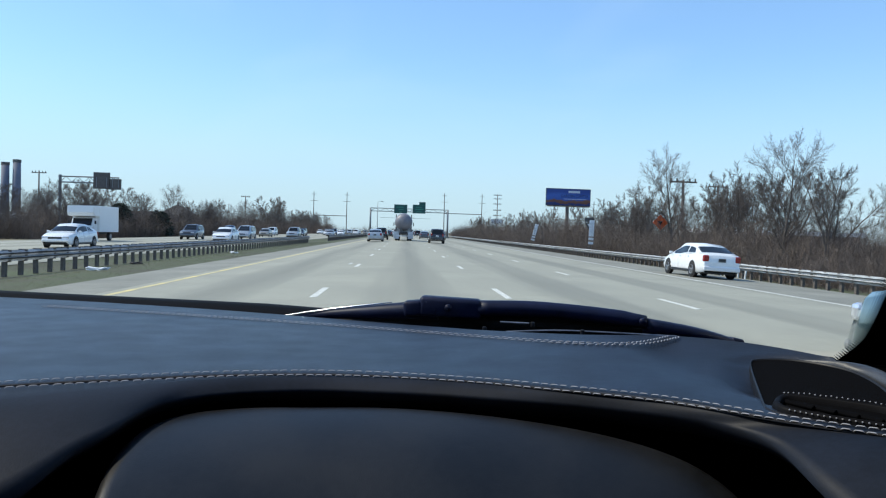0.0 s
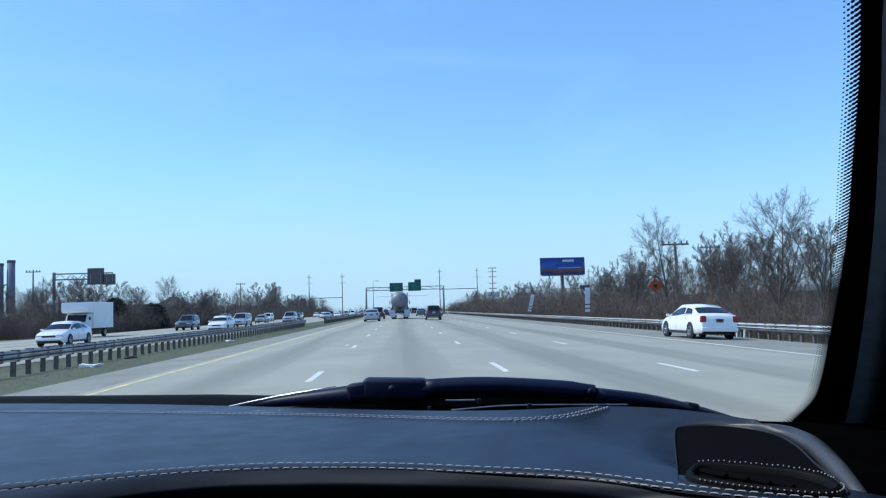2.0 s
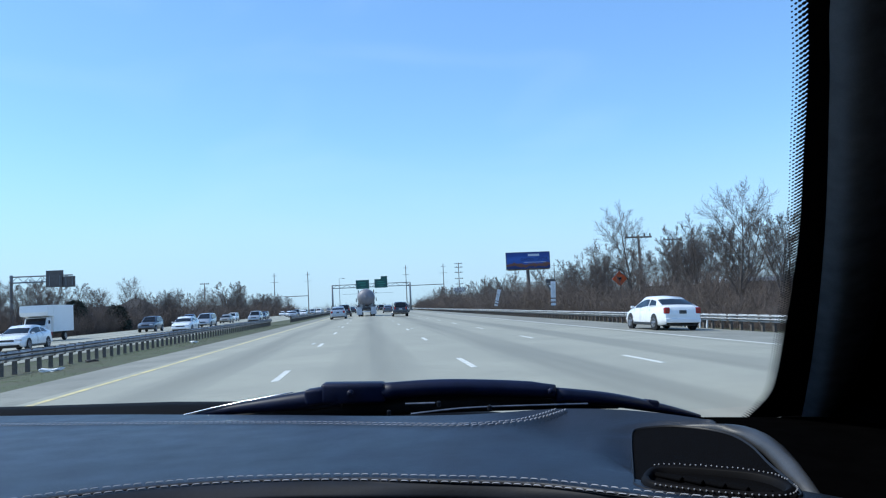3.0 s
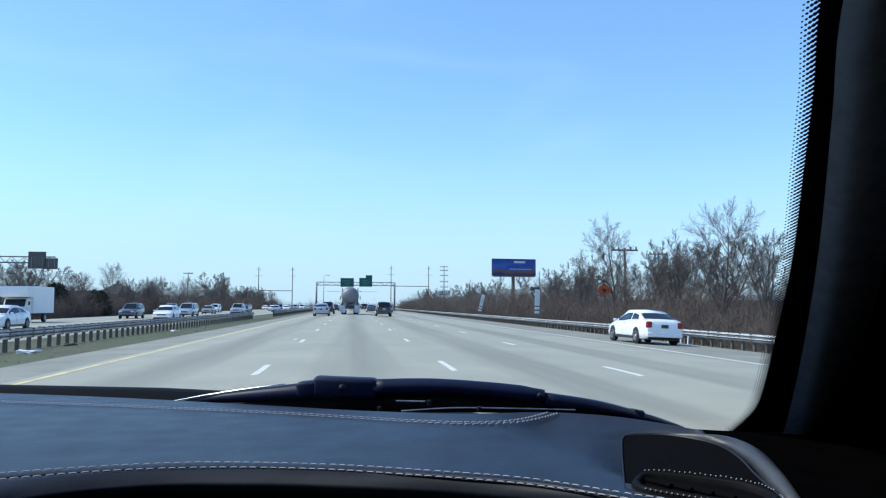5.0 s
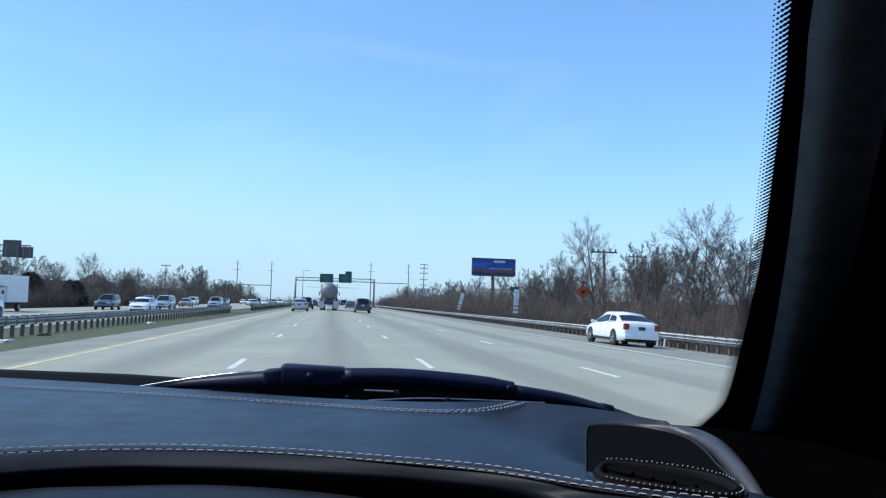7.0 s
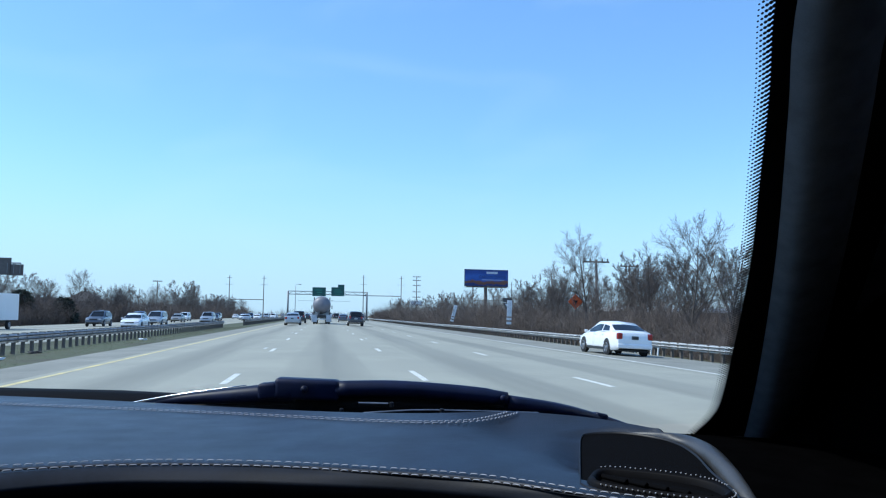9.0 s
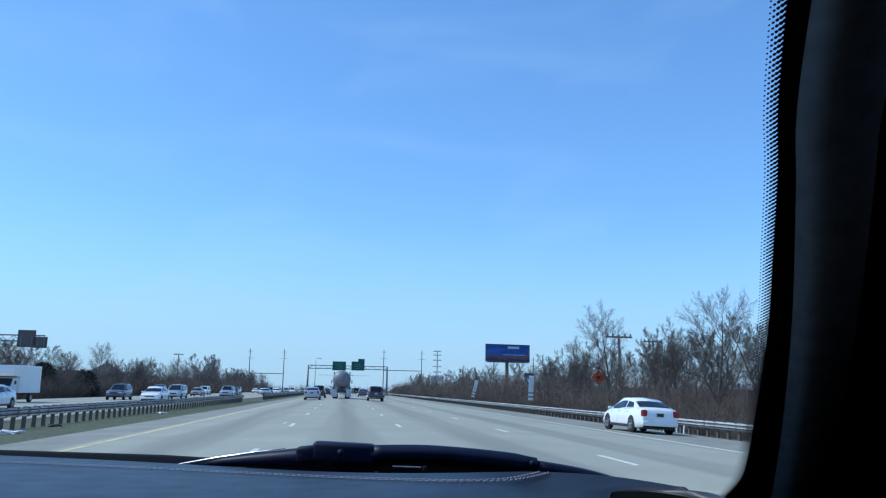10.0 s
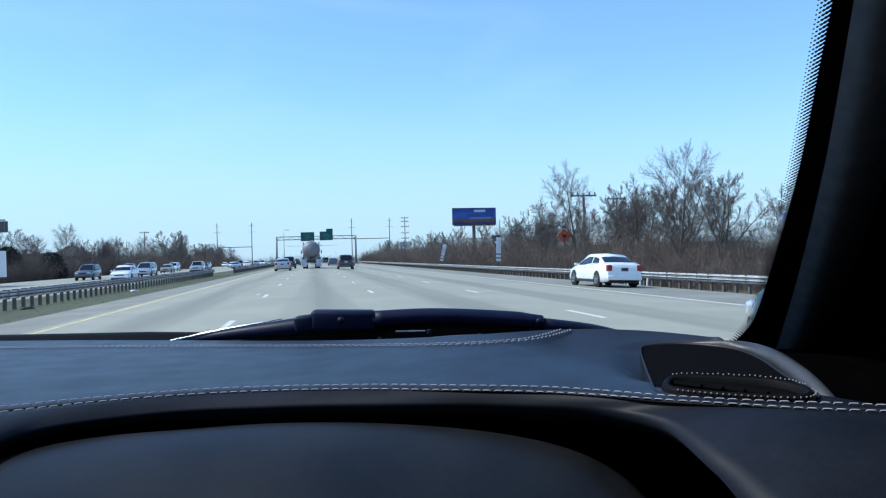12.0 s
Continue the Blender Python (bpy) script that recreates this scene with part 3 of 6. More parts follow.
part("pillar_trim", sheet(rows), "trim_cloth", pillar, smooth=True)
shell = tagged(thing("cabin_shell", "", "", pose(0, 0, 0)), "plain cabin lining behind the camera, its shade set in the colour", "car cabin", kind="structure")
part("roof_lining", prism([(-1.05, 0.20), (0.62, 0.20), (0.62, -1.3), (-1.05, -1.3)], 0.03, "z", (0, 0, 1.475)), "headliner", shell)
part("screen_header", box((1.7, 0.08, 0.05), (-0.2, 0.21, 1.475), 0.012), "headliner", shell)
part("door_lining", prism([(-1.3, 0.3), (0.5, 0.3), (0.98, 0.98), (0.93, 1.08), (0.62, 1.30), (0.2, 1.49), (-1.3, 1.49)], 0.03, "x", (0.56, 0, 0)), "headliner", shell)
# near-black sheet where only shade shows beside the bolster
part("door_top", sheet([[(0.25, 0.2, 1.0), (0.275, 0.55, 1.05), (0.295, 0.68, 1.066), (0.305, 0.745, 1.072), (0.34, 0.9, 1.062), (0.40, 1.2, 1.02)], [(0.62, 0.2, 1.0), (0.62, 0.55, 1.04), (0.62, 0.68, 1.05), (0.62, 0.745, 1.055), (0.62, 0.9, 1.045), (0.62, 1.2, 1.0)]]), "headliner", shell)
# two boxes added to plug slits of daylight at the screen's corner
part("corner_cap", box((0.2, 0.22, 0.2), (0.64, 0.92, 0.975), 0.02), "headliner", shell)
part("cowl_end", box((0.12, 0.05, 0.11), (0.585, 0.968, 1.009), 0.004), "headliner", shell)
# unseen panel and seat back, added to keep side light off the dashboard
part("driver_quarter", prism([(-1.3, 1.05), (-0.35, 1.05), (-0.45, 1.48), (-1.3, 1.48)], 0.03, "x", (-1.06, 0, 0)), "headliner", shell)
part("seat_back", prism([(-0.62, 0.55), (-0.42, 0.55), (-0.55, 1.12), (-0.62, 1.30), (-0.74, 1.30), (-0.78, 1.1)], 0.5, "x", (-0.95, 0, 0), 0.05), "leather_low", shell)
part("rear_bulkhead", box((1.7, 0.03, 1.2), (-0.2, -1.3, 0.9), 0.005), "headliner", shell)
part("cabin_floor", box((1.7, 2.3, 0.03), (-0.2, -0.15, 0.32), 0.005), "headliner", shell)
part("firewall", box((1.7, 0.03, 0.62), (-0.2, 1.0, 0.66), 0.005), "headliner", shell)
# door raised over the window opening as a plain wall against side light
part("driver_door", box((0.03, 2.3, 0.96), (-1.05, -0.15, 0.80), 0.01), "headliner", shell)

# cowl and bonnet in front of the screen
bonnet = thing("car_bonnet", "dark car bonnet and cowl below the windscreen", "bonnet", pose(0, 0, 0))
rows = []
for y, z, k in ((1.13, 1.02, 1), (1.16, 1.068, 1), (1.19, 1.080, 1), (1.25, 1.078, 1), (1.5, 1.01, 0.5), (1.9, 0.87, 0.15), (2.3, 0.68, 0), (2.42, 0.45, 0)):
    rows.append([(x, y - k * (0.25 * (x + 0.35) + 0.12 * max(0, x) ** 2) - (1 - k) * 0.16 * abs(x + 0.25) ** 2.5, z - 0.05 * max(0, x + 0.25) - 0.10 * max(0, x - 0.1)) for x in np.linspace(-1.13, 0.64, 16)])
part("bonnet_panel", sheet(rows), "bonnet", bonnet, smooth=True)
rows = [[p + Vector((0.0, 0.015, -0.045)) for p in far], [p + Vector((0.02, 0.12, -0.055)) for p in far], [p + Vector((0.03, 0.25, -0.05)) for p in far]]
part("cowl_panel", sheet(rows), "grille", bonnet, "black plastic cowl")

# the rest of the car's outside
hull = thing("dark_coupe", "dark coupe whose cabin holds the camera", "car", pose(0, 0, 0))
side_outline = [(-2.15, 0.35), (-1.62, 0.3), (-1.55, 0.55), (-1.3, 0.7), (-1.0, 0.7), (-0.75, 0.55), (-0.68, 0.28), (1.22, 0.28), (1.3, 0.55), (1.55, 0.7), (1.85, 0.68), (2.05, 0.5), (2.1, 0.3), (2.42, 0.32), (2.44, 0.52), (2.1, 0.68), (1.6, 0.84), (1.15, 0.95),
                (0.6, 0.98), (-0.9, 1.0), (-1.6, 0.98), (-2.1, 0.92), (-2.2, 0.7)]
for x in (-1.16, 0.63):
    part("side_panel", prism(side_outline, 0.05, "x", (x, 0, 0), 0.012), "dark_paint", hull)
part("roof_skin", prism([(0.18, 1.50), (0.0, 1.535), (-0.6, 1.54), (-1.3, 1.51), (-1.3, 1.505), (0.18, 1.505)], 1.66, "x", (-1.04, 0, 0)), "dark_paint", hull)
part("rear_glass", prism([(-1.32, 1.49), (-1.9, 1.0), (-1.92, 1.02), (-1.34, 1.515)], 1.45, "x", (-0.94, 0, 0)), "car_glass", hull)
part("boot_lid", prism([(-1.33, 0.98), (-1.9, 0.99), (-2.2, 0.93), (-2.24, 0.6), (-2.15, 0.35), (-1.33, 0.35)], 1.74, "x", (-1.11, 0, 0), 0.02), "dark_paint", hull)
part("front_bumper", box((1.75, 0.2, 0.3), (-0.26, 2.36, 0.42), 0.06), "dark_paint", hull)
part("side_window", prism([(-1.15, 1.02), (0.42, 1.0), (0.12, 1.43), (-0.95, 1.45)], 0.006, "x", (0.594, 0, 0)), "car_glass", hull)
part("roof_pillar", tube([(0.61, 1.02, 1.0), (0.585, 0.6, 1.275), (0.53, 0.2, 1.5)], 0.03, 8), "dark_paint", hull)
part("roof_pillar", tube([(-1.06, 1.0, 1.0), (-1.02, 0.6, 1.26), (-0.96, 0.2, 1.48)], 0.035, 8), "dark_paint", hull)
part("roof_pillar", tube([(-1.06, -0.42, 1.0), (-1.02, -0.45, 1.3), (-0.98, -0.5, 1.49)], 0.04, 8), "dark_paint", hull)
for x in (-0.92, 0.42):
    part("headlamp", box((0.34, 0.22, 0.12), (x, 2.30, 0.60), 0.04), "clear_lamp", hull, "clear headlamp")
    part("tail_lamp", box((0.36, 0.06, 0.14), (x, -2.23, 0.78), 0.03), "red_lamp", hull, "red tail lamp")
    part("door_mirror", box((0.20, 0.10, 0.13), (x + (0.30 if x > 0 else -0.30), 0.62, 1.04), 0.04), "dark_paint", hull)
for x in (-1.04, 0.55):
    for y in (1.68, -1.15):
        bm = lathe([(-0.11, 0.2), (-0.11, 0.3), (-0.07, 0.335), (0.07, 0.335), (0.11, 0.3), (0.11, 0.2)], "x", 24, (x, y, 0.33))
        part("wheel", bm, "rubber", hull, "black rubber tyre", True)

# the wiper at rest
K = 1.10                                            # beyond the glass


def far_by(x, y, z, k=K):
    return Vector((x * k, y * k, 1.2 + (z - 1.2) * k))


wiper = thing("windscreen_wiper", "black wiper with its arm and blade resting on the cowl", "wiper", pose(0, 0, 0))
arm = smooth_line([far_by(-0.249, 0.955, 1.086), far_by(-0.17, 0.92, 1.0975), far_by(-0.10, 0.893, 1.105), far_by(-0.04, 0.878, 1.110)], 14)
part("arm_tip", tube(arm, [0.0015 + 0.0135 * k / 13 for k in range(14)], 8, flat=0.9), "wiper", wiper, smooth=True)
edge_l = [p + Vector((-0.002, -0.004, 0.0145 * k / 13 + 0.0008)) for k, p in enumerate(arm[:11])]
part("bright_edge", tube(edge_l, [0.0003 + 0.0009 * math.sin(math.pi * (k + 1) / 12) for k in range(11)], 5), "steel", wiper, "bright steel edge of the arm", True)
a0 = far_by(-0.025, 0.878, 1.1135)
part("hinge_block", box((0.078, 0.03, 0.025), a0, 0.0055, rot=pose(0, 0, 0, 0, 2, -6), seg=3), "wiper", wiper, "rounded hinge cover", True)
part("hinge_step", box((0.024, 0.026, 0.019), a0 + Vector((-0.046, 0.004, -0.002)), 0.004, rot=pose(0, 0, 0, 0, -6, -8), seg=3), "wiper", wiper, smooth=True)
part("hinge_rivet", lathe([(-0.006, 0.004), (0.0, 0.0045), (0.003, 0.003), (0.004, 0.001)], "y", 12, a0 + Vector((-0.004, -0.016, 0.001))), "wiper", wiper, smooth=True)
blade = smooth_line([far_by(0.006, 0.872, 1.1135), far_by(0.07, 0.866, 1.1145), far_by(0.14, 0.862, 1.110), far_by(0.196, 0.858, 1.104)], 16)
part("blade_cover", tube(blade, [0.0125] * 14 + [0.011, 0.010], 10, flat=0.85), "wiper", wiper, smooth=True)
part("end_rivet", lathe([(-0.004, 0.0035), (0.0, 0.004), (0.003, 0.0026), (0.004, 0.001)], "y", 12, far_by(0.189, 0.858, 1.105) + Vector((0, -0.012, 0.001))), "wiper", wiper, smooth=True)
tail = smooth_line([far_by(0.196, 0.858, 1.100), far_by(0.26, 0.87, 1.090), far_by(0.322, 0.90, 1.0745), far_by(0.375, 0.935, 1.059), far_by(0.40, 0.955, 1.051)], 16)
part("blade_tail", tube(tail, [0.0095 - 0.0065 * (k / 15) ** 1.6 for k in range(16)], 8), "wiper", wiper, smooth=True)
part("tail_clip", box((0.02, 0.014, 0.013), far_by(0.318, 0.898, 1.0775), 0.003, rot=pose(0, 0, 0, 0, 12, 20)), "wiper", wiper)
low = smooth_line([far_by(-0.20, 0.95, 1.082), far_by(-0.06, 0.90, 1.096), far_by(0.08, 0.885, 1.098), far_by(0.20, 0.88, 1.092), far_by(0.28, 0.90, 1.082)], 20)
part("lower_linkage", tube(low, [0.008 + 0.0075 * math.sin(math.pi * k / 19) for k in range(20)], 8), "rubber", wiper, smooth=True)
part("link_rod", tube([far_by(0.030, 0.855, 1.1005), far_by(0.062, 0.852, 1.1000)], 0.0014, 6), "dull_steel", wiper, "bright steel rod")
part("spray_pipe", tube(smooth_line([far_by(0.035, 0.84, 1.0915), far_by(0.09, 0.838, 1.0945), far_by(0.15, 0.838, 1.0935), far_by(0.23, 0.85, 1.0895)], 12), 0.0012, 6), "dull_steel", wiper, "thin grey washer pipe")
for x, y, z in ((0.119, 0.835, 1.0935), (0.012, 0.85, 1.0925), (0.066, 0.85, 1.099)):
    part("washer_jet", box((0.005, 0.006, 0.007), far_by(x, y, z), 0.0015), "black_plastic", wiper)

# ---- ground and roads ----
L0, L1, L2, L3, L4 = -5.36, -1.70, 1.96, 5.70, 10.9      # lane lines of our carriageway, from the yellow edge to the outer edge
O0, O1, O2, O3, O4 = -15.2, -18.86, -22.5, -26.2, -29.8     # lane lines of the oncoming carriageway


def road_mat(name, first, base=(0.32, 0.31, 0.25), worn=(0.225, 0.22, 0.18)):
    """Pale worn paving: an oil-darkened band along the middle of each lane, patches and fine aggregate."""
    m = mat(name, base, 0.85, var=0.10, scale=0.35, bump=0.5, bump_scale=60)
    n, l = m.node_tree.nodes, m.node_tree.links
    b = n["Principled BSDF"]
    old = b.inputs["Base Color"].links[0].from_socket
    co = n.new("ShaderNodeTexCoord")
    sx = n.new("ShaderNodeSeparateXYZ")
    l.new(co.outputs["Object"], sx.inputs[0])
    ph = n.new("ShaderNodeMath")
    ph.operation = "MULTIPLY_ADD"
    ph.inputs[1].default_value, ph.inputs[2].default_value = math.tau / 3.66, -first * math.tau / 3.66
    l.new(sx.outputs[0], ph.inputs[0])
    cs = n.new("ShaderNodeMath")
    cs.operation = "COSINE"
    l.new(ph.outputs[0], cs.inputs[0])
    mp = n.new("ShaderNodeMapping")
    mp.inputs["Scale"].default_value = (1.0, 0.03, 1)
    l.new(co.outputs["Object"], mp.inputs[0])
    ns = n.new("ShaderNodeTexNoise")
    ns.inputs["Scale"].default_value, ns.inputs["Detail"].default_value = 1.2, 6
    l.new(mp.outputs[0], ns.inputs[0])
    ad = n.new("ShaderNodeMath")
    ad.operation = "MULTIPLY_ADD"
    ad.inputs[1].default_value = -0.40
    l.new(cs.outputs[0], ad.inputs[0])
    l.new(ns.outputs[0], ad.inputs[2])
    rp = n.new("ShaderNodeValToRGB")
    rp.color_ramp.elements[0].position, rp.color_ramp.elements[1].position = 0.52, 0.98
    l.new(ad.outputs[0], rp.inputs[0])
    mx = n.new("ShaderNodeMix")
    mx.data_type = "RGBA"
    l.new(rp.outputs[0], mx.inputs[0])
    l.new(old, mx.inputs[6])
    mx.inputs[7].default_value = (*worn, 1)
    l.new(mx.outputs[2], b.inputs["Base Color"])
    return m


M["road"] = road_mat("road", L0)
M["road_far"] = road_mat("road_far", O0)
M["shoulder"] = mat("shoulder", (0.235, 0.228, 0.19), 0.9, var=0.2, scale=0.5, bump=0.5, bump_scale=50)


def strip(x0, x1, y0, y1, z, nx=2, ny=40):
    """A strip of ground along the road, following the crossfall."""
    xs = sorted({x0, x1, *(p[0] for p in GROUND if x0 < p[0] < x1)})
    return sheet([[(x, y, z + gz(x)) for x in xs] for y in np.linspace(y0, y1, ny)])


ground = tagged(ob_from("ground", strip(-3500, 3500, -1500, 4800, -0.05, 30, 30), "field"), "dry winter ground reaching the horizon", "ground", kind="structure")
median = tagged(ob_from("grass_median", strip(-13.7, -7.2, -120, 1200, -0.01), "grass"), "patchy green and brown sunken grass median", "grass", kind="structure")
verge = tagged(ob_from("grass_verge", strip(15.6, 21.5, -120, 1200, -0.015), "grass"), "dry grass verge below the guardrail", "grass", kind="structure")
tagged(ob_from("grass_verge", strip(-46, -32.9, -120, 1200, -0.015), "field"), "dry grass verge by the oncoming road", "grass", kind="structure")
road = tagged(ob_from("road", strip(L0 - 0.3, L4 + 0.2, -120, 1200, 0.012, 12, 60), "road"), "pale worn multi-lane highway carriageway", "road", kind="structure")
tagged(ob_from("road_shoulder", strip(L0 - 1.9, L0 - 0.3, -120, 1200, 0.006), "shoulder"), "grey paved inner shoulder", "road", kind="structure")
tagged(ob_from("road_shoulder", strip(L4 + 0.2, 15.7, -120, 1200, 0.006), "shoulder"), "grey paved outer shoulder", "road", kind="structure")
road_b = tagged(ob_from("oncoming_road", strip(O4 - 3.2, O0 + 1.6, -120, 1200, 0.012, 12, 60), "road_far"), "pale oncoming carriageway beyond the median", "road", kind="structure")

dash_me = box((0.14, 3.05, 0.003), (0, 0, 0.0142))
dm = bpy.data.meshes.new("lane_mark")
dash_me.to_mesh(dm)
dash_me.free()
dm.materials.append(M["white_line"])
wm_me = dm.copy()
wm_me.materials.clear()
wm_me.materials.append(mat("worn_paint", (0.50, 0.50, 0.46), 0.8, var=0.35, scale=9))
for x, first, par in ((L1, 3.2, road), (L2, 4.4, road), (L3, 4.2, road), (O1, 2, road_b), (O2, 4, road_b), (O3, 3, road_b)):
    for k in range(-2, 26):
        ob = new("lane_mark", dm)
        ob.parent = par
        ob.location = (x + random.uniform(-0.02, 0.02), first + 12.2 * k, gz(x))
        ob.scale = (0.9, random.uniform(0.72, 0.92), 1)
        if par is road and k < 16 and random.random() < 0.6:      # a worn older mark beside it
            ob = new("worn_mark", wm_me)
            ob.parent = par
            ob.location = (x + random.choice((-0.32, 0.3)), first + 12.2 * k + random.uniform(1.0, 2.2), gz(x))
            ob.scale = (0.8, random.uniform(0.25, 0.5), 0.9)


def long_mark(x, w, material, par, z=0.016, y0=-120, y1=900):
    part("edge_line", strip(x - w / 2, x + w / 2, y0, y1, z, 2, 60), material, par)


long_mark(L0, 0.15, "yellow", road)
long_mark(L4, 0.19, "white_line", road)
long_mark(O0 + 0.1, 0.15, "yellow", road_b)
long_mark(O4, 0.15, "white_line", road_b)


def guardrail(x, y0, y1, label, side=1, beam="galv", gap=0.95):
    """A W-beam rail on posts with blocks; side: which way the beam faces."""
    g = thing("guardrail", label, "guardrail", pose(x, y0, gz(x)), group="highway guardrails")
    prof = [(0.0, 0.43), (0.03, 0.46), (0.08, 0.50), (0.08, 0.535), (0.03, 0.57), (0.02, 0.585), (0.03, 0.60), (0.08, 0.635), (0.08, 0.67), (0.03, 0.71), (0.0, 0.74)]
    n = max(2, int((y1 - y0) / 3.8))
    ys = np.linspace(0, y1 - y0, n)
    bm = sheet([[(side * (a + 0.12), y, b) for y in ys] for a, b in prof])
    bmesh.ops.solidify(bm, geom=bm.faces[:], thickness=0.004)
    part("rail_beam", bm, beam, g, smooth=False)
    pb = bmesh.new()
    box((0.10, 0.15, 0.84), (0, 0, 0.34), 0.0, pb)
    box((0.12, 0.14, 0.34), (side * 0.09, 0, 0.585), 0.0, pb)
    pm = bpy.data.meshes.new("post")
    pb.to_mesh(pm)
    pb.free()
    pm.materials.append(M["post"])
    k = 0
    while k * gap < y1 - y0 and k < 200:
        ob = new("post", pm)
        ob.parent = g
        ob.location = (0, k * gap + 0.3, 0)
        ob.rotation_euler = (random.uniform(-0.02, 0.02), random.uniform(-0.02, 0.02), 0)
        k += 1
    return g


guardrail(-11.2, 8, 92, "weathered grey steel guardrail on posts in the grass median", 1, "galv_old")
guardrail(-9.7, 100, 380, "grey steel guardrail along the inner shoulder", 1, "galv_old")
guardrail(16.0, 8, 300, "bright galvanised guardrail along the outer shoulder", -1, "galv")

# ---- vehicles ----


def wheel(parent, x, y, r, w, rim="rim"):
    s = 1 if x > 0 else -1
    ty = part("wheel", lathe([(-w / 2, r * 0.6), (-w / 2, r * 0.9), (-w * 0.38, r * 0.985), (-w * 0.2, r), (w * 0.2, r), (w * 0.38, r * 0.985), (w / 2, r * 0.9), (w / 2, r * 0.6)], "x", 24, (x, y, r)), "rubber", parent, "black rubber tyre", True)
    o = s * w / 2
    bm = lathe([(0, r * 0.62), (s * 0.012, r * 0.6), (-s * 0.02, r * 0.54), (-s * 0.05, r * 0.5)], "x", 20, (x + o, y, r))
    for k in range(5):
        a = k * math.tau / 5
        box((0.03, r * 0.13, r * 0.5), (x + o - s * 0.012, y + math.sin(a) * r * 0.3, r + math.cos(a) * r * 0.3), 0.0, bm, rot=pose(0, 0, 0, -math.degrees(a)))
    bmesh.ops.create_uvsphere(bm, u_segments=8, v_segments=6, radius=r * 0.12, matrix=Matrix.Translation((x + o, y, r)))
    part("rim", bm, rim, ty, smooth=False)


CARS = {
    # length, width, top line of the lower body (y, z), greenhouse (y, half width at roof, roof z), wheel y, wheel r, ground gap
    "sedan": (4.6, 1.80, [(-2.30, 0.60), (-2.29, 0.92), (-2.20, 1.02), (-1.7, 1.04), (-0.9, 1.00), (0.9, 0.95), (1.5, 0.89), (2.05, 0.77), (2.24, 0.64), (2.30, 0.50)], [(-1.90, 0.70, 1.04), (-1.00, 0.60, 1.40), (-0.25, 0.63, 1.475), (0.42, 0.60, 1.40), (1.30, 0.72, 0.94)], (-1.35, 1.40), 0.33, 0.20),
    "suv": (4.6, 1.85, [(-2.30, 0.70), (-2.27, 1.02), (-2.1, 1.08), (-1.6, 1.09), (0.85, 1.06), (1.4, 1.03), (2.0, 0.95), (2.22, 0.80), (2.30, 0.60)], [(-2.16, 0.74, 1.09), (-1.85, 0.64, 1.68), (-0.9, 0.66, 1.74), (0.15, 0.64, 1.70), (0.95, 0.74, 1.06)], (-1.35, 1.38), 0.36, 0.28),
    "van": (5.0, 1.95, [(-2.50, 0.60), (-2.47, 0.98), (-2.4, 1.04), (-1.6, 1.06), (1.2, 1.04), (1.7, 0.99), (2.25, 0.86), (2.43, 0.70), (2.50, 0.50)], [(-2.38, 0.78, 1.06), (-2.1, 0.70, 1.72), (-0.9, 0.71, 1.78), (0.45, 0.68, 1.72), (1.55, 0.78, 1.02)], (-1.55, 1.60), 0.34, 0.22),
    "pickup": (5.5, 1.95, [(-2.75, 0.80), (-2.73, 1.05), (-2.6, 1.06), (-0.7, 1.06), (1.0, 1.08), (1.6, 1.06), (2.4, 0.98), (2.7, 0.85), (2.75, 0.62)], [(-0.85, 0.74, 1.07), (-0.65, 0.66, 1.72), (0.0, 0.68, 1.80), (0.55, 0.66, 1.74), (1.25, 0.76, 1.07)], (-1.7, 1.75), 0.38, 0.32),
}


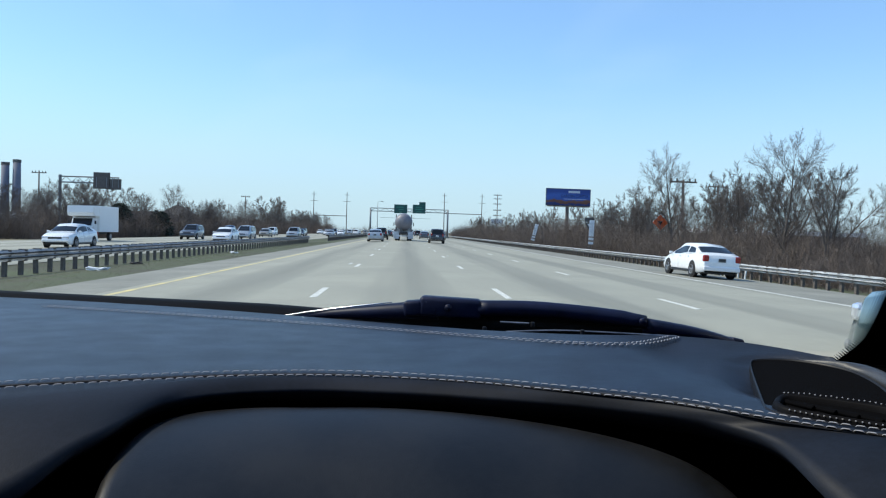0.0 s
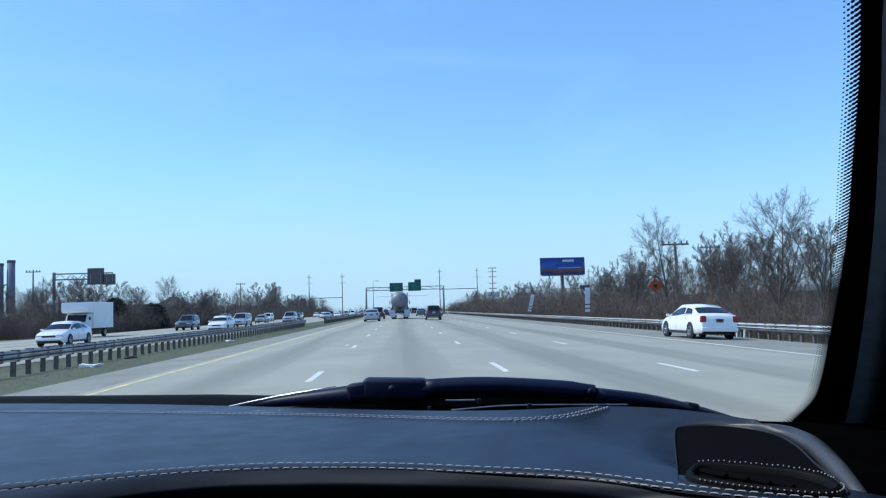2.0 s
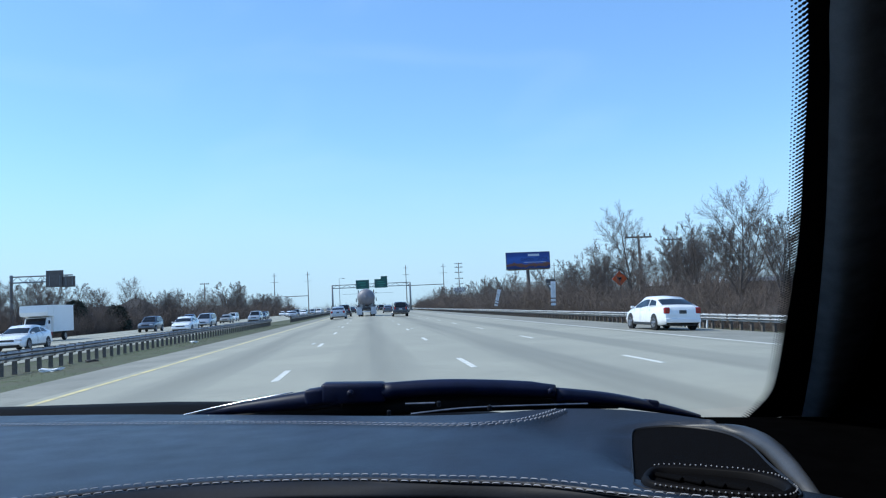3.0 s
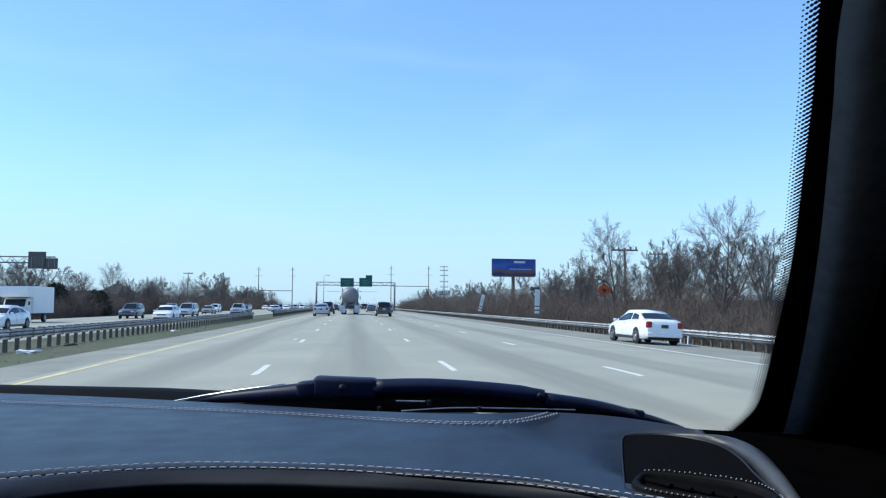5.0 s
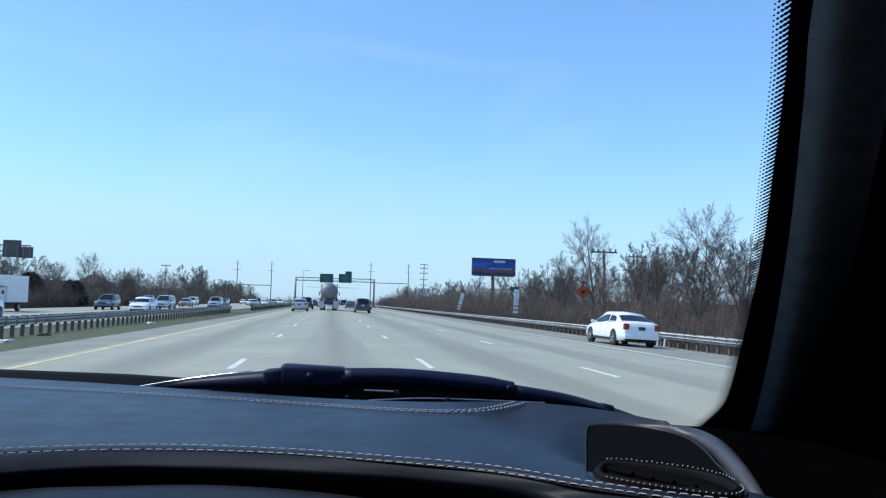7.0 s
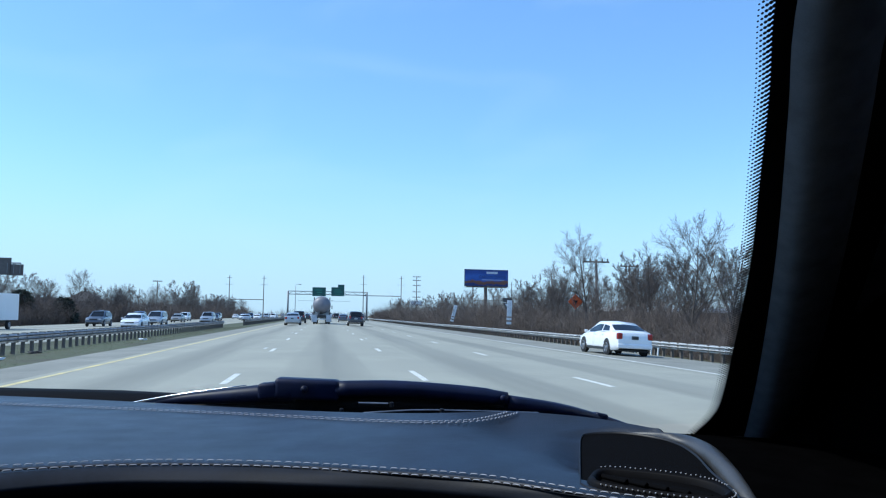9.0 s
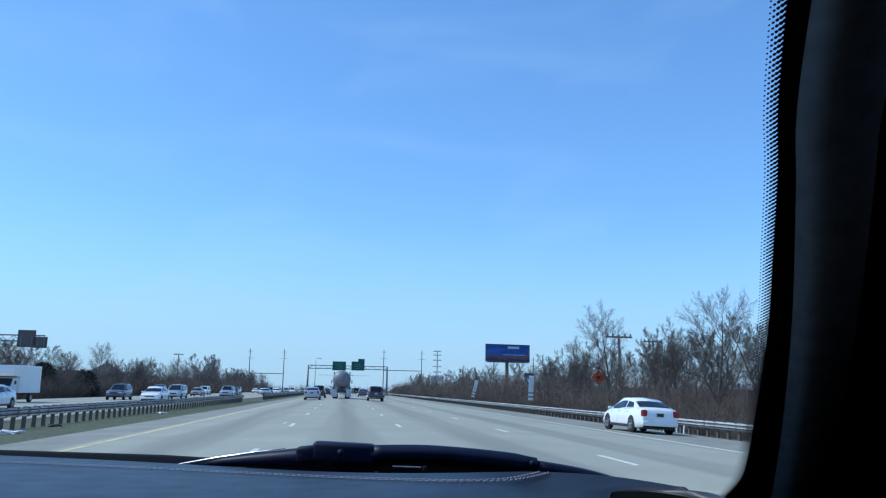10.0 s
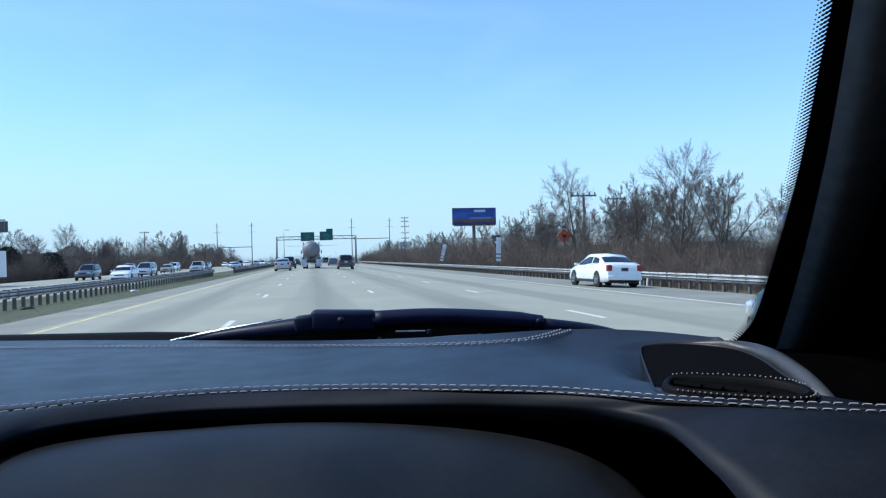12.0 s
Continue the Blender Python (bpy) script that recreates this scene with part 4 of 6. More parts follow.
def car(kind, paint, m, label, group="", clad=None):
    L, W, top, roof, axles, wr, gap = CARS[kind]
    c = thing({"sedan": "sedan_car", "suv": "suv_car", "van": "minivan", "pickup": "pickup_truck"}[kind], label, "pickup" if kind == "pickup" else "car", m, group)
    rows = []
    for y, z in top:
        e = abs(y) / (L / 2)
        hw = W / 2 * (1 - 0.16 * max(0, (e - 0.72) / 0.28) ** 1.6)
        zb = gap + 0.16 * max(0, (e - 0.93) / 0.07)
        zs = zb + (z - zb) * 0.30
        zm = zb + (z - zb) * 0.62
        half = [(hw * 0.90, zb), (hw * 0.985, zb + 0.06), (hw, zs), (hw * 0.995, zm), (hw * 0.955, z - 0.05), (hw * 0.90, z - 0.005), (hw * 0.55, z + 0.025), (0, z + 0.035)]
        rows.append([(-a, y, b) for a, b in half] + [(a, y, b) for a, b in half[-2::-1]])
    bm = sheet(rows)
    for r in (rows[0], rows[-1]):
        bm.faces.new([bm.verts.new(p) for p in r])
    bmesh.ops.remove_doubles(bm, verts=bm.verts[:], dist=0.001)
    bmesh.ops.recalc_face_normals(bm, faces=bm.faces[:])
    part("body", bm, paint, c, smooth=True)
    bw = W / 2
    rows = []
    for k, (y, hr, z) in enumerate(roof):
        low = roof[0][2] if k < 2 else (roof[0][2] + roof[4][2]) / 2 if k == 2 else roof[4][2]
        hb = bw * 0.90
        if k in (0, 4):
            rows.append([(-hb, y, z - 0.02), (-hb * 0.97, y, z), (-hb * 0.8, y, z + 0.01), (0, y, z + 0.02), (hb * 0.8, y, z + 0.01), (hb * 0.97, y, z), (hb, y, z - 0.02)])
        else:
            rows.append([(-hb, y, low - 0.02), (-hr * 1.06, y, z - 0.10), (-hr, y, z - 0.03), (0, y, z + 0.01), (hr, y, z - 0.03), (hr * 1.06, y, z - 0.10), (hb, y, low - 0.02)])
    if kind == "sedan":                             # an arched roof that flows into the deck
        cols = [smooth_line([r[v] for r in rows], 49) for v in range(7)]
        part("cabin", sheet([[col[k] for col in cols] for k in range(49)]), paint, c, smooth=True)
    else:
        part("cabin", sheet(rows), paint, c, smooth=True)

    def curved_pane(name, u0, u1, v0, v1, lean=0.0):
        """Glass that follows the arched cabin between two stations and two columns."""
        grid = []
        for a in np.linspace(0, 1, 7):
            line = []
            for b in np.linspace(0, 1, 7):
                v = min(5.999, v0 + (v1 - v0) * b)
                k = min(48.0, max(0.0, 12 * (u0 + (u1 - u0) * a + lean * b * (1 - a))))
                i, j = min(47, int(k)), int(v)
                p, q = (cols[w][i].lerp(cols[w][i + 1], k - i) for w in (j, j + 1))
                p = p.lerp(q, v - j)
                line.append(p + (p - Vector((0, p.y * 0.55, 0.75))).normalized() * 0.007)
            grid.append(line)
        part(name, sheet(grid), "car_glass", c, smooth=True)

    def pane(name, a, b, d, e, out, f=0.86, lift=0.035, parent=c):
        q = [Vector(v) for v in (a, b, d, e)]
        mid4 = sum(q, Vector()) / 4
        nrm = (q[1] - q[0]).cross(q[3] - q[0]).normalized()
        if nrm.dot(Vector(out)) < 0:
            nrm = -nrm
        q = [mid4 + (v - mid4) * f + nrm * lift for v in q]
        bm = bmesh.new()
        bm.faces.new([bm.verts.new(v) for v in q])
        bmesh.ops.subdivide_edges(bm, edges=bm.edges[:], cuts=1, use_grid_fill=True)
        part(name, bm, "car_glass", parent)

    if kind == "sedan":
        curved_pane("rear_window", 0.10, 0.88, 1.55, 4.45)
        curved_pane("windscreen", 3.12, 3.90, 1.4, 4.6)
        for e, f in ((0.10, 0.86), (5.90, 5.14)):
            curved_pane("side_window", 0.62, 1.62, e, f, 0.30)
            curved_pane("side_window", 1.72, 3.60, e, f)
    else:
        pane("rear_window", rows[0][1], rows[0][5], rows[1][4], rows[1][2], (0, -1, 0.5), 0.84)
        pane("windscreen", rows[4][1], rows[4][5], rows[3][4], rows[3][2], (0, 1, 0.5), 0.86)
    for s in (0, 1):
        i, j = (0, 1) if s == 0 else (6, 5)
        o = (-1 if s == 0 else 1, 0, 0.2)
        split = (roof[1][0] * 0.55 + roof[3][0] * 0.45)
        a1, a3 = Vector(rows[1][i]), Vector(rows[3][i])
        b1, b3 = Vector(rows[1][j]), Vector(rows[3][j])
        f = (split - a1.y) / (a3.y - a1.y)
        am, bmid = a1.lerp(a3, f), b1.lerp(b3, f)
        fa, ra = Vector(rows[4][i]), Vector(rows[0][i])
        if kind != "sedan":
            pane("side_window", a1 + Vector((0, -0.25, 0.03)), am + Vector((0, 0, 0.03)), bmid, b1 + Vector((0, -0.05, 0)), o, 0.92, 0.04)
            pane("side_window", am + Vector((0, 0, 0.03)), a3 + Vector((0, 0.52, 0.03)), b3 + Vector((0, 0.08, 0)), bmid, o, 0.92, 0.04)
        sx = -1 if s == 0 else 1
        mb = part("door_mirror", box((0.17, 0.09, 0.12), (sx * (bw + 0.05), roof[4][0] - 0.32, roof[4][2] + 0.04), 0.03), paint if kind == "sedan" else "black_plastic", c)
        for yy in axles:
            bm = lathe([(0, wr * 1.16), (sx * 0.006, wr * 1.14), (sx * 0.006, wr * 0.2)], "x", 20, (sx * (bw * 0.992), yy, wr + 0.01))
            part("wheel_arch", bm, clad or "rubber", c)
            wheel(c, sx * (bw - 0.085), yy, wr, 0.21)
        ly = top[2][0] - 0.02
        lz = top[1][1] - 0.06
        part("tail_lamp", box((0.25, 0.17, 0.28) if kind == "sedan" else (0.20, 0.1, 0.34), (sx * bw * (0.755 if kind == "sedan" else 0.72), -L / 2 + (0.075 if kind == "sedan" else 0.06), lz - (0.025 if kind == "sedan" else -0.01)), 0.05), "red_lamp", c, "red tail lamp")
        part("headlamp", box((0.38, 0.12, 0.14), (sx * bw * 0.66, L / 2 - 0.10, top[-2][1] - 0.02), 0.04), "clear_lamp", c, "clear headlamp")
        part("sill", box((0.05, axles[1] - axles[0] - 2.3 * wr, 0.13), (sx * bw * 0.965, (axles[0] + axles[1]) / 2, gap + 0.08), 0.02), clad or "black_plastic", c)
        for yy in (0.15, -0.75):
            part("door_handle", box((0.03, 0.16, 0.03), (sx * bw * 1.0, yy - 0.1, top[3][1] - 0.16), 0.01), paint, c)
    part("front_grille", box((0.8, 0.05, 0.14), (0, L / 2 - 0.03, top[-2][1] - 0.05), 0.02), "black_plastic", c)
    part("lower_grille", box((1.1, 0.06, 0.12), (0, L / 2 - 0.04, gap + 0.14), 0.02), "black_plastic", c)
    part("front_bumper", box((W * 0.86, 0.12, 0.10), (0, L / 2 - 0.03, gap + 0.24), 0.04), clad or paint, c)
    part("rear_bumper", box((W * 0.88, 0.14, 0.20), (0, -L / 2 + 0.02, gap + 0.22), 0.05), clad or paint, c)
    pl = part("number_plate", box((0.32, 0.015, 0.15), (0, -L / 2 - 0.035 if kind != "sedan" else -L / 2 - 0.012, top[1][1] - 0.14), 0.004), "galv_dark" if kind == "sedan" else "sign_white", c, "plain plate")
    part("plate_bar", box((0.22, 0.006, 0.05), (0, -L / 2 - 0.046 if kind != "sedan" else -L / 2 - 0.022, top[1][1] - 0.14)), "black_plastic", pl)
    part("underbody", box((W * 0.8, L * 0.86, 0.08), (0, 0, gap + 0.03)), "truck_frame", c)
    return c


SAME = "traffic going our way"
ONC = "oncoming traffic"
car("sedan", "white_paint", lie(13.0, 34.5, 2), "clean white four-door sedan on the outer shoulder", SAME)
car("sedan", "silver_paint", lie(-3.5, 94), "pale silver sedan in the inner lane", SAME)
car("suv", "dark_paint", lie(3.75, 96), "dark charcoal wagon ahead beside the tanker", SAME)
car("suv", "dark_paint", lie(-3.4, 115), "dark suv ahead in the inner lane", SAME)
car("sedan", "grey_paint", lie(3.6, 150), "grey sedan car far ahead", SAME)
car("van", "silver_paint", lie(7.4, 165), "silver minivan far ahead in the outer lane", SAME)
car("sedan", "dark_paint", lie(-3.6, 175), "dark sedan car far ahead", SAME)
car("suv", "grey_paint", lie(0.2, 190), "grey suv driving far ahead", SAME)
car("sedan", "white_paint", lie(-3.6, 230), "white sedan car far ahead", SAME)
car("van", "dark_paint", lie(3.7, 240), "dark minivan driving far ahead", SAME)
# oncoming
for kind, paint, x, y, lab in (
        ("sedan", "white_paint", -20.7, 50, "clean white oncoming sedan car"), ("van", "silver_paint", -20.7, 104, "pale silver oncoming minivan"), ("suv", "grey_paint", -24.4, 92, "dark grey oncoming suv"),
        ("sedan", "white_paint", -17.0, 76, "white oncoming sedan in the inner lane"), ("sedan", "tan_paint", -24.4, 140, "tan metallic oncoming sedan"), ("pickup", "blue_paint", -28.0, 128, "dark blue oncoming pickup"),
        ("suv", "silver_paint", -17.0, 122, "bright silver oncoming suv"), ("sedan", "dark_paint", -20.7, 158, "glossy dark oncoming sedan"), ("van", "white_paint", -28.0, 168, "tall white oncoming minivan"),
        ("sedan", "silver_paint", -17.0, 182, "small silver oncoming sedan"), ("suv", "dark_paint", -24.4, 190, "glossy dark oncoming suv"), ("sedan", "white_paint", -20.7, 212, "white oncoming sedan far off")):
    car(kind, paint, lie(x, y, 180), lab, ONC)
# more traffic in the distance, like copies of the cars above
far_cars = [o for o in scene.objects if o.get("group") == ONC and o.name.split(".")[0] in ("sedan_car", "suv_car", "minivan", "pickup_truck")]
rc = random.Random(21)
for k in range(14):
    lane = (-17.0, -20.7, -24.4, -28.0)[k % 4]
    copy_thing(far_cars[(k * 5) % len(far_cars)], lie(lane, 215 + 16 * k + rc.uniform(-5, 5), 180))
for k in range(10):
    lane = (-3.5, 3.7, 7.8, -3.4, 0.2)[k % 5]
    cc = copy_thing(far_cars[(k * 7 + 3) % len(far_cars)], lie(lane, 265 + 20 * k + rc.uniform(-6, 6)))
    tagged(cc, "small car driving far ahead on the highway", "car", SAME)
# in the next lane, beside us
car("suv", "green_paint", lie(4.1, 3.6), "dark green suv with grey cladding beside the camera car", SAME, clad="cladding")


def tanker(m):
    t = thing("tanker_truck", "grey steel cement tanker truck seen from behind", "truck", m, SAME)
    r, zc = 1.13, 2.42
    part("tank", lathe([(-4.9, 0.03), (-4.87, 0.34), (-4.76, 0.69), (-4.58, 0.94), (-4.34, 1.08), (-4.1, r), (3.2, r), (3.6, 1.0), (3.8, 0.5)], "y", 36, (0, 0, zc)), "tank_steel", t, "rounded steel tank", True)
    part("end_ring", lathe([(-4.885, 0.30), (-4.90, 0.33), (-4.885, 0.36), (-4.84, 0.36)], "y", 24, (0, 0, zc)), "tank_steel", t, "round manhole ring on the tank end", True)
    part("end_hatch", lathe([(-4.93, 0.05), (-4.93, 0.20), (-4.90, 0.24), (-4.84, 0.24)], "y", 20, (0, 0, zc)), "tank_steel", t, smooth=True)
    for y in (-3.9, -1.5, 1.0, 3.0):
        part("tank_band", lathe([(y - 0.05, r), (y - 0.05, r + 0.03), (y + 0.05, r + 0.03), (y + 0.05, r)], "y", 36, (0, 0, zc)), "galv", t)
    part("chassis", box((0.9, 9.2, 0.28), (0, -0.3, 1.02), 0.02), "truck_frame", t)
    part("rear_bumper", box((2.3, 0.12, 0.14), (0, -4.75, 0.62), 0.02), "galv", t)
    for s in (-1, 1):
        part("bumper_leg", box((0.1, 0.12, 0.5), (s * 0.5, -4.72, 0.85)), "truck_frame", t)
        part("mudflap", box((0.70, 0.03, 0.95), (s * 0.92, -4.90, 0.72), 0.01, rot=pose(0, 0, 0, -3)), "galv_old", t, "wide pale grey mudflap")
        part("fender", box((0.66, 2.7, 0.06), (s * 0.92, -3.3, 1.13), 0.02), "galv_old", t)
        part("hose_tube", tube([(s * 1.12, -4.3, 1.35), (s * 1.12, 2.6, 1.35)], 0.13, 12), "tank_steel", t, smooth=True)
        part("tail_lamp", box((0.22, 0.06, 0.12), (s * 0.95, -4.83, 0.66), 0.02), "red_lamp", t, "red tail lamp")
        for y in (-3.95, -2.65, 3.3, 4.6):
            for o in (0.95, 0.62):
                wheel(t, s * o, y, 0.50, 0.28)
        wheel(t, s * 1.0, 7.6, 0.50, 0.30)
        part("cab_mirror", box((0.12, 0.1, 0.5), (s * 1.42, 6.9, 2.25), 0.03), "black_plastic", t)
        part("stack", tube([(s * 1.08, 4.7, 1.0), (s * 1.08, 4.7, 3.6)], 0.075, 12), "galv_dark", t, smooth=True)
        part("cab_step", box((0.2, 0.7, 0.5), (s * 1.1, 5.9, 0.75), 0.03), "galv_dark", t)
    part("ladder", box((0.3, 0.05, 0.7), (-0.35, -4.85, 1.35), 0.01), "galv_dark", t)
    part("walkway", box((0.55, 6.5, 0.05), (0, -0.6, zc + r + 0.02), 0.01), "galv", t)
    part("cab", prism([(4.9, 1.05), (6.9, 1.05), (6.9, 2.0), (6.55, 2.95), (5.9, 3.15), (4.9, 3.2)], 2.3, "x", (-1.15, 0, 0), 0.06), "silver_paint", t, "pale tractor cab")
    part("bonnet", prism([(6.9, 0.7), (8.5, 0.7), (8.55, 1.5), (8.2, 1.75), (6.9, 2.0)], 1.7, "x", (-0.85, 0, 0), 0.08), "silver_paint", t)
    return t


tanker(lie(-0.25, 108))


def semi(m):
    """Tractor with sleeper and a long box trailer."""
    t = thing("semi_truck", "white sleeper tractor with orange stripe and long white trailer", "truck", m, SAME)
    # tractor: front bumper at y = 0, heading +y
    part("cab", prism([(-2.9, 0.95), (-1.55, 0.95), (-1.5, 1.75), (-1.95, 2.75), (-2.9, 2.85)], 2.3, "x", (-1.15, 0, 0), 0.05), "white_paint", t, "white tractor cab")
    part("sleeper", prism([(-5.1, 0.95), (-2.9, 0.95), (-2.9, 2.85), (-2.45, 2.95), (-3.2, 3.75), (-4.2, 3.98), (-5.1, 4.02)], 2.42, "x", (-1.21, 0, 0), 0.06), "white_paint", t, "tall white sleeper with a roof fairing")
    part("hood", prism([(-1.6, 0.75), (-0.12, 0.75), (-0.02, 1.2), (-0.15, 1.55), (-1.55, 1.80)], 1.55, "x", (-0.775, 0, 0), 0.10), "white_paint", t)
    part("radiator_grille", box((0.9, 0.06, 0.75), (0, -0.01, 1.15), 0.03), "steel", t)
    part("bumper", prism([(-1.15, -0.45), (-1.15, -0.15), (-0.9, 0.05), (0.9, 0.05), (1.15, -0.15), (1.15, -0.45)], 0.40, "z", (0, 0, 0.34), 0.03), "white_paint", t)
    for s in (-1, 1):
        part("fender", prism([(-1.75, 0.6), (-1.6, 1.0), (-1.3, 1.22), (-0.7, 1.25), (-0.3, 1.1), (-0.1, 0.75), (-0.1, 0.55), (-0.42, 0.75), (-0.65, 1.02), (-1.25, 1.04), (-1.5, 0.85), (-1.6, 0.6)], 0.46, "x", (s * 0.93 - 0.23, 0, 0), 0.03), "white_paint", t)
        part("headlamp", box((0.3, 0.2, 0.2), (s * 0.92, -0.14, 0.98), 0.05), "clear_lamp", t)
        part("door_window", prism([(-2.75, 1.95), (-1.85, 1.95), (-2.15, 2.55), (-2.75, 2.6)], 0.012, "x", (s * 1.156 - 0.006, 0, 0)), "car_glass", t)
        part("sleeper_window", box((0.012, 0.42, 0.42), (s * 1.215, -3.55, 3.1), 0.004), "car_glass", t)
        part("stripe", box((0.008, 3.5, 0.22), (s * 1.214, -3.35, 1.62)), "orange", t, "orange side stripe")
        part("side_fairing", box((0.08, 3.1, 0.75), (s * 1.12, -3.3, 0.66), 0.04), "white_paint", t)
        part("fuel_step", box((0.10, 1.1, 0.10), (s * 1.17, -2.6, 0.40), 0.02), "steel", t)
        part("rear_fairing", box((0.05, 0.28, 2.7), (s * 1.2, -5.3, 2.55), 0.02), "truck_frame", t)
        mm = part("cab_mirror", box((0.12, 0.26, 0.70), (s * 1.52, -1.55, 2.15), 0.05), "black_plastic", t, "tall black door mirror")
        for z in (1.78, 2.52):
            part("mirror_arm", tube([(s * 1.14, -1.75, z), (s * 1.5, -1.55, z)], 0.02, 6), "black_plastic", mm)
        part("hood_mirror", lathe([(-0.05, 0.02), (0, 0.10), (0.03, 0.10)], "y", 16, (s * 1.12, -0.35, 1.72)), "steel", t, smooth=True)
        part("hood_mirror_arm", tube([(s * 0.85, -0.6, 1.4), (s * 1.1, -0.38, 1.68)], 0.015, 6), "black_plastic", t)
        wheel(t, s * 1.02, -0.95, 0.51, 0.30)
        for y in (-5.3, -6.65, -17.2, -18.5):
            for o in (1.05, 0.72):
                wheel(t, s * o, y, 0.51, 0.28)
        part("mudflap", box((0.6, 0.03, 0.6), (s * 0.9, -7.35, 0.55)), "rubber", t)
        part("landing_leg", box((0.14, 0.14, 1.0), (s * 0.8, -8.6, 0.72)), "truck_frame", t)
    part("aerial", tube([(-1.2, -1.7, 2.6), (-1.22, -1.75, 4.0)], 0.012, 5), "black_plastic", t)
    part("tractor_frame", box((0.9, 7.6, 0.3), (0, -4.0, 0.85)), "truck_frame", t)
    tr = part("trailer_box", box((2.55, 14.2, 2.75), (0, -12.9, 2.67), 0.02), "trailer_white", t, "smooth white trailer side panels")
    for s in (-1, 1):
        part("top_rail", box((0.03, 14.2, 0.16), (s * 1.285, -12.9, 3.97)), "galv", tr)
        part("bottom_rail", box((0.03, 14.2, 0.22), (s * 1.285, -12.9, 1.40)), "galv", tr)
        part("corner_post", box((0.035, 0.16, 2.75), (s * 1.287, -5.9, 2.67)), "trailer_white", tr)
        for k in range(12):
            part("marker", box((0.012, 0.14, 0.05), (s * 1.305, -6.6 - 1.1 * k, 1.50)), "amber_lamp" if k % 3 == 0 else "galv_dark", tr)
        part("emblem_bar", box((0.006, 1.5, 0.30), (s * 1.279, -8.05, 2.95)), "orange", tr, "faded orange emblem bar")
        part("emblem_upright", box((0.008, 0.32, 0.85), (s * 1.280, -7.75, 2.95)), "orange", tr)
    part("trailer_frame", box((1.0, 12.5, 0.25), (0, -13.0, 1.15)), "truck_frame", t)
    return t


semi(lie(7.5, 10.4))


def box_truck(m, label):
    t = thing("box_truck", label, "truck", m, ONC)
    part("cargo_box", box((2.3, 4.6, 2.3), (0, -1.2, 1.95), 0.03), "trailer_white", t)
    part("cab", prism([(1.1, 0.55), (2.9, 0.55), (2.95, 1.15), (2.1, 1.35), (1.75, 2.05), (1.1, 2.1)], 1.9, "x", (-0.95, 0, 0), 0.05), "white_paint", t)
    part("attic", prism([(1.08, 2.12), (2.3, 2.2), (2.42, 2.5), (2.36, 3.08), (1.08, 3.1)], 2.28, "x", (-1.14, 0, 0), 0.05), "trailer_white", t, "cargo box overhang above the cab")
    part("windscreen", prism([(2.12, 1.38), (2.14, 1.40), (1.84, 2.0), (1.80, 2.0)], 1.6, "x", (-0.8, 0, 0)), "car_glass", t)
    part("grille", box((1.2, 0.05, 0.3), (0, 2.95, 0.88), 0.02), "black_plastic", t)
    part("bumper", box((1.95, 0.15, 0.2), (0, 2.98, 0.55), 0.03), "galv", t)
    for s in (-1, 1):
        part("headlamp", box((0.22, 0.06, 0.2), (s * 0.72, 2.95, 0.88), 0.02), "clear_lamp", t)
        part("mirror", box((0.15, 0.08, 0.3), (s * 1.12, 2.0, 1.65), 0.02), "black_plastic", t)
        for y in (-1.9, 2.2):
            wheel(t, s * 0.88, y, 0.40, 0.25)
    part("chassis", box((0.9, 5.8, 0.2), (0, -0.3, 0.68)), "truck_frame", t)
    return t


box_truck(lie(-28.0, 72, 180), "white box truck coming towards us")

# ---- signs and poles ----


def gantry(y, x0, x1):
    g = thing("sign_gantry", "grey steel truss gantry over the highway", "gantry", pose(0, y, 0))
    top, h = 8.0, 0.9
    for x in (x0, x1):
        part("leg", lathe([(-1.2, 0.30), (top, 0.24)], "z", 12, (x, 0, 0)), "gantry", g, smooth=True)
        part("leg", lathe([(-1.2, 0.24), (top - 0.2, 0.2)], "z", 12, (x, 1.1, 0)), "gantry", g, smooth=True)
        part("footing", box((1.3, 2.4, 0.5), (x, 0.5, gz(x) + 0.15), 0.04), "shoulder", g)
    for yy in (0, 1.1):
        for z in (top, top - h):
            part("chord", tube([(x0, yy, z), (x1, yy, z)], 0.09, 8), "gantry", g)
        n = 16
        bm = bmesh.new()
        for k in range(n):
            a, b = x0 + (x1 - x0) * k / n, x0 + (x1 - x0) * (k + 1) / n
            tube([(a, yy, top if k % 2 else top - h), (b, yy, top - h if k % 2 else top)], 0.045, 6, bm)
        part("lattice", bm, "gantry", g)
    part("walkway", box((x1 - x0 - 8, 0.5, 0.06), ((x0 + x1) / 2 - 1, -0.6, top - h - 1.9)), "gantry", g)
    for x in np.linspace(x0 + 8.2, x1 - 10.2, 4):
        part("sign_lamp", box((0.5, 0.3, 0.14), (x, -1.2, top - h - 1.8), 0.03), "gantry", g)
    return g


GY = 236
gantry(GY, -10.4, 12.6)


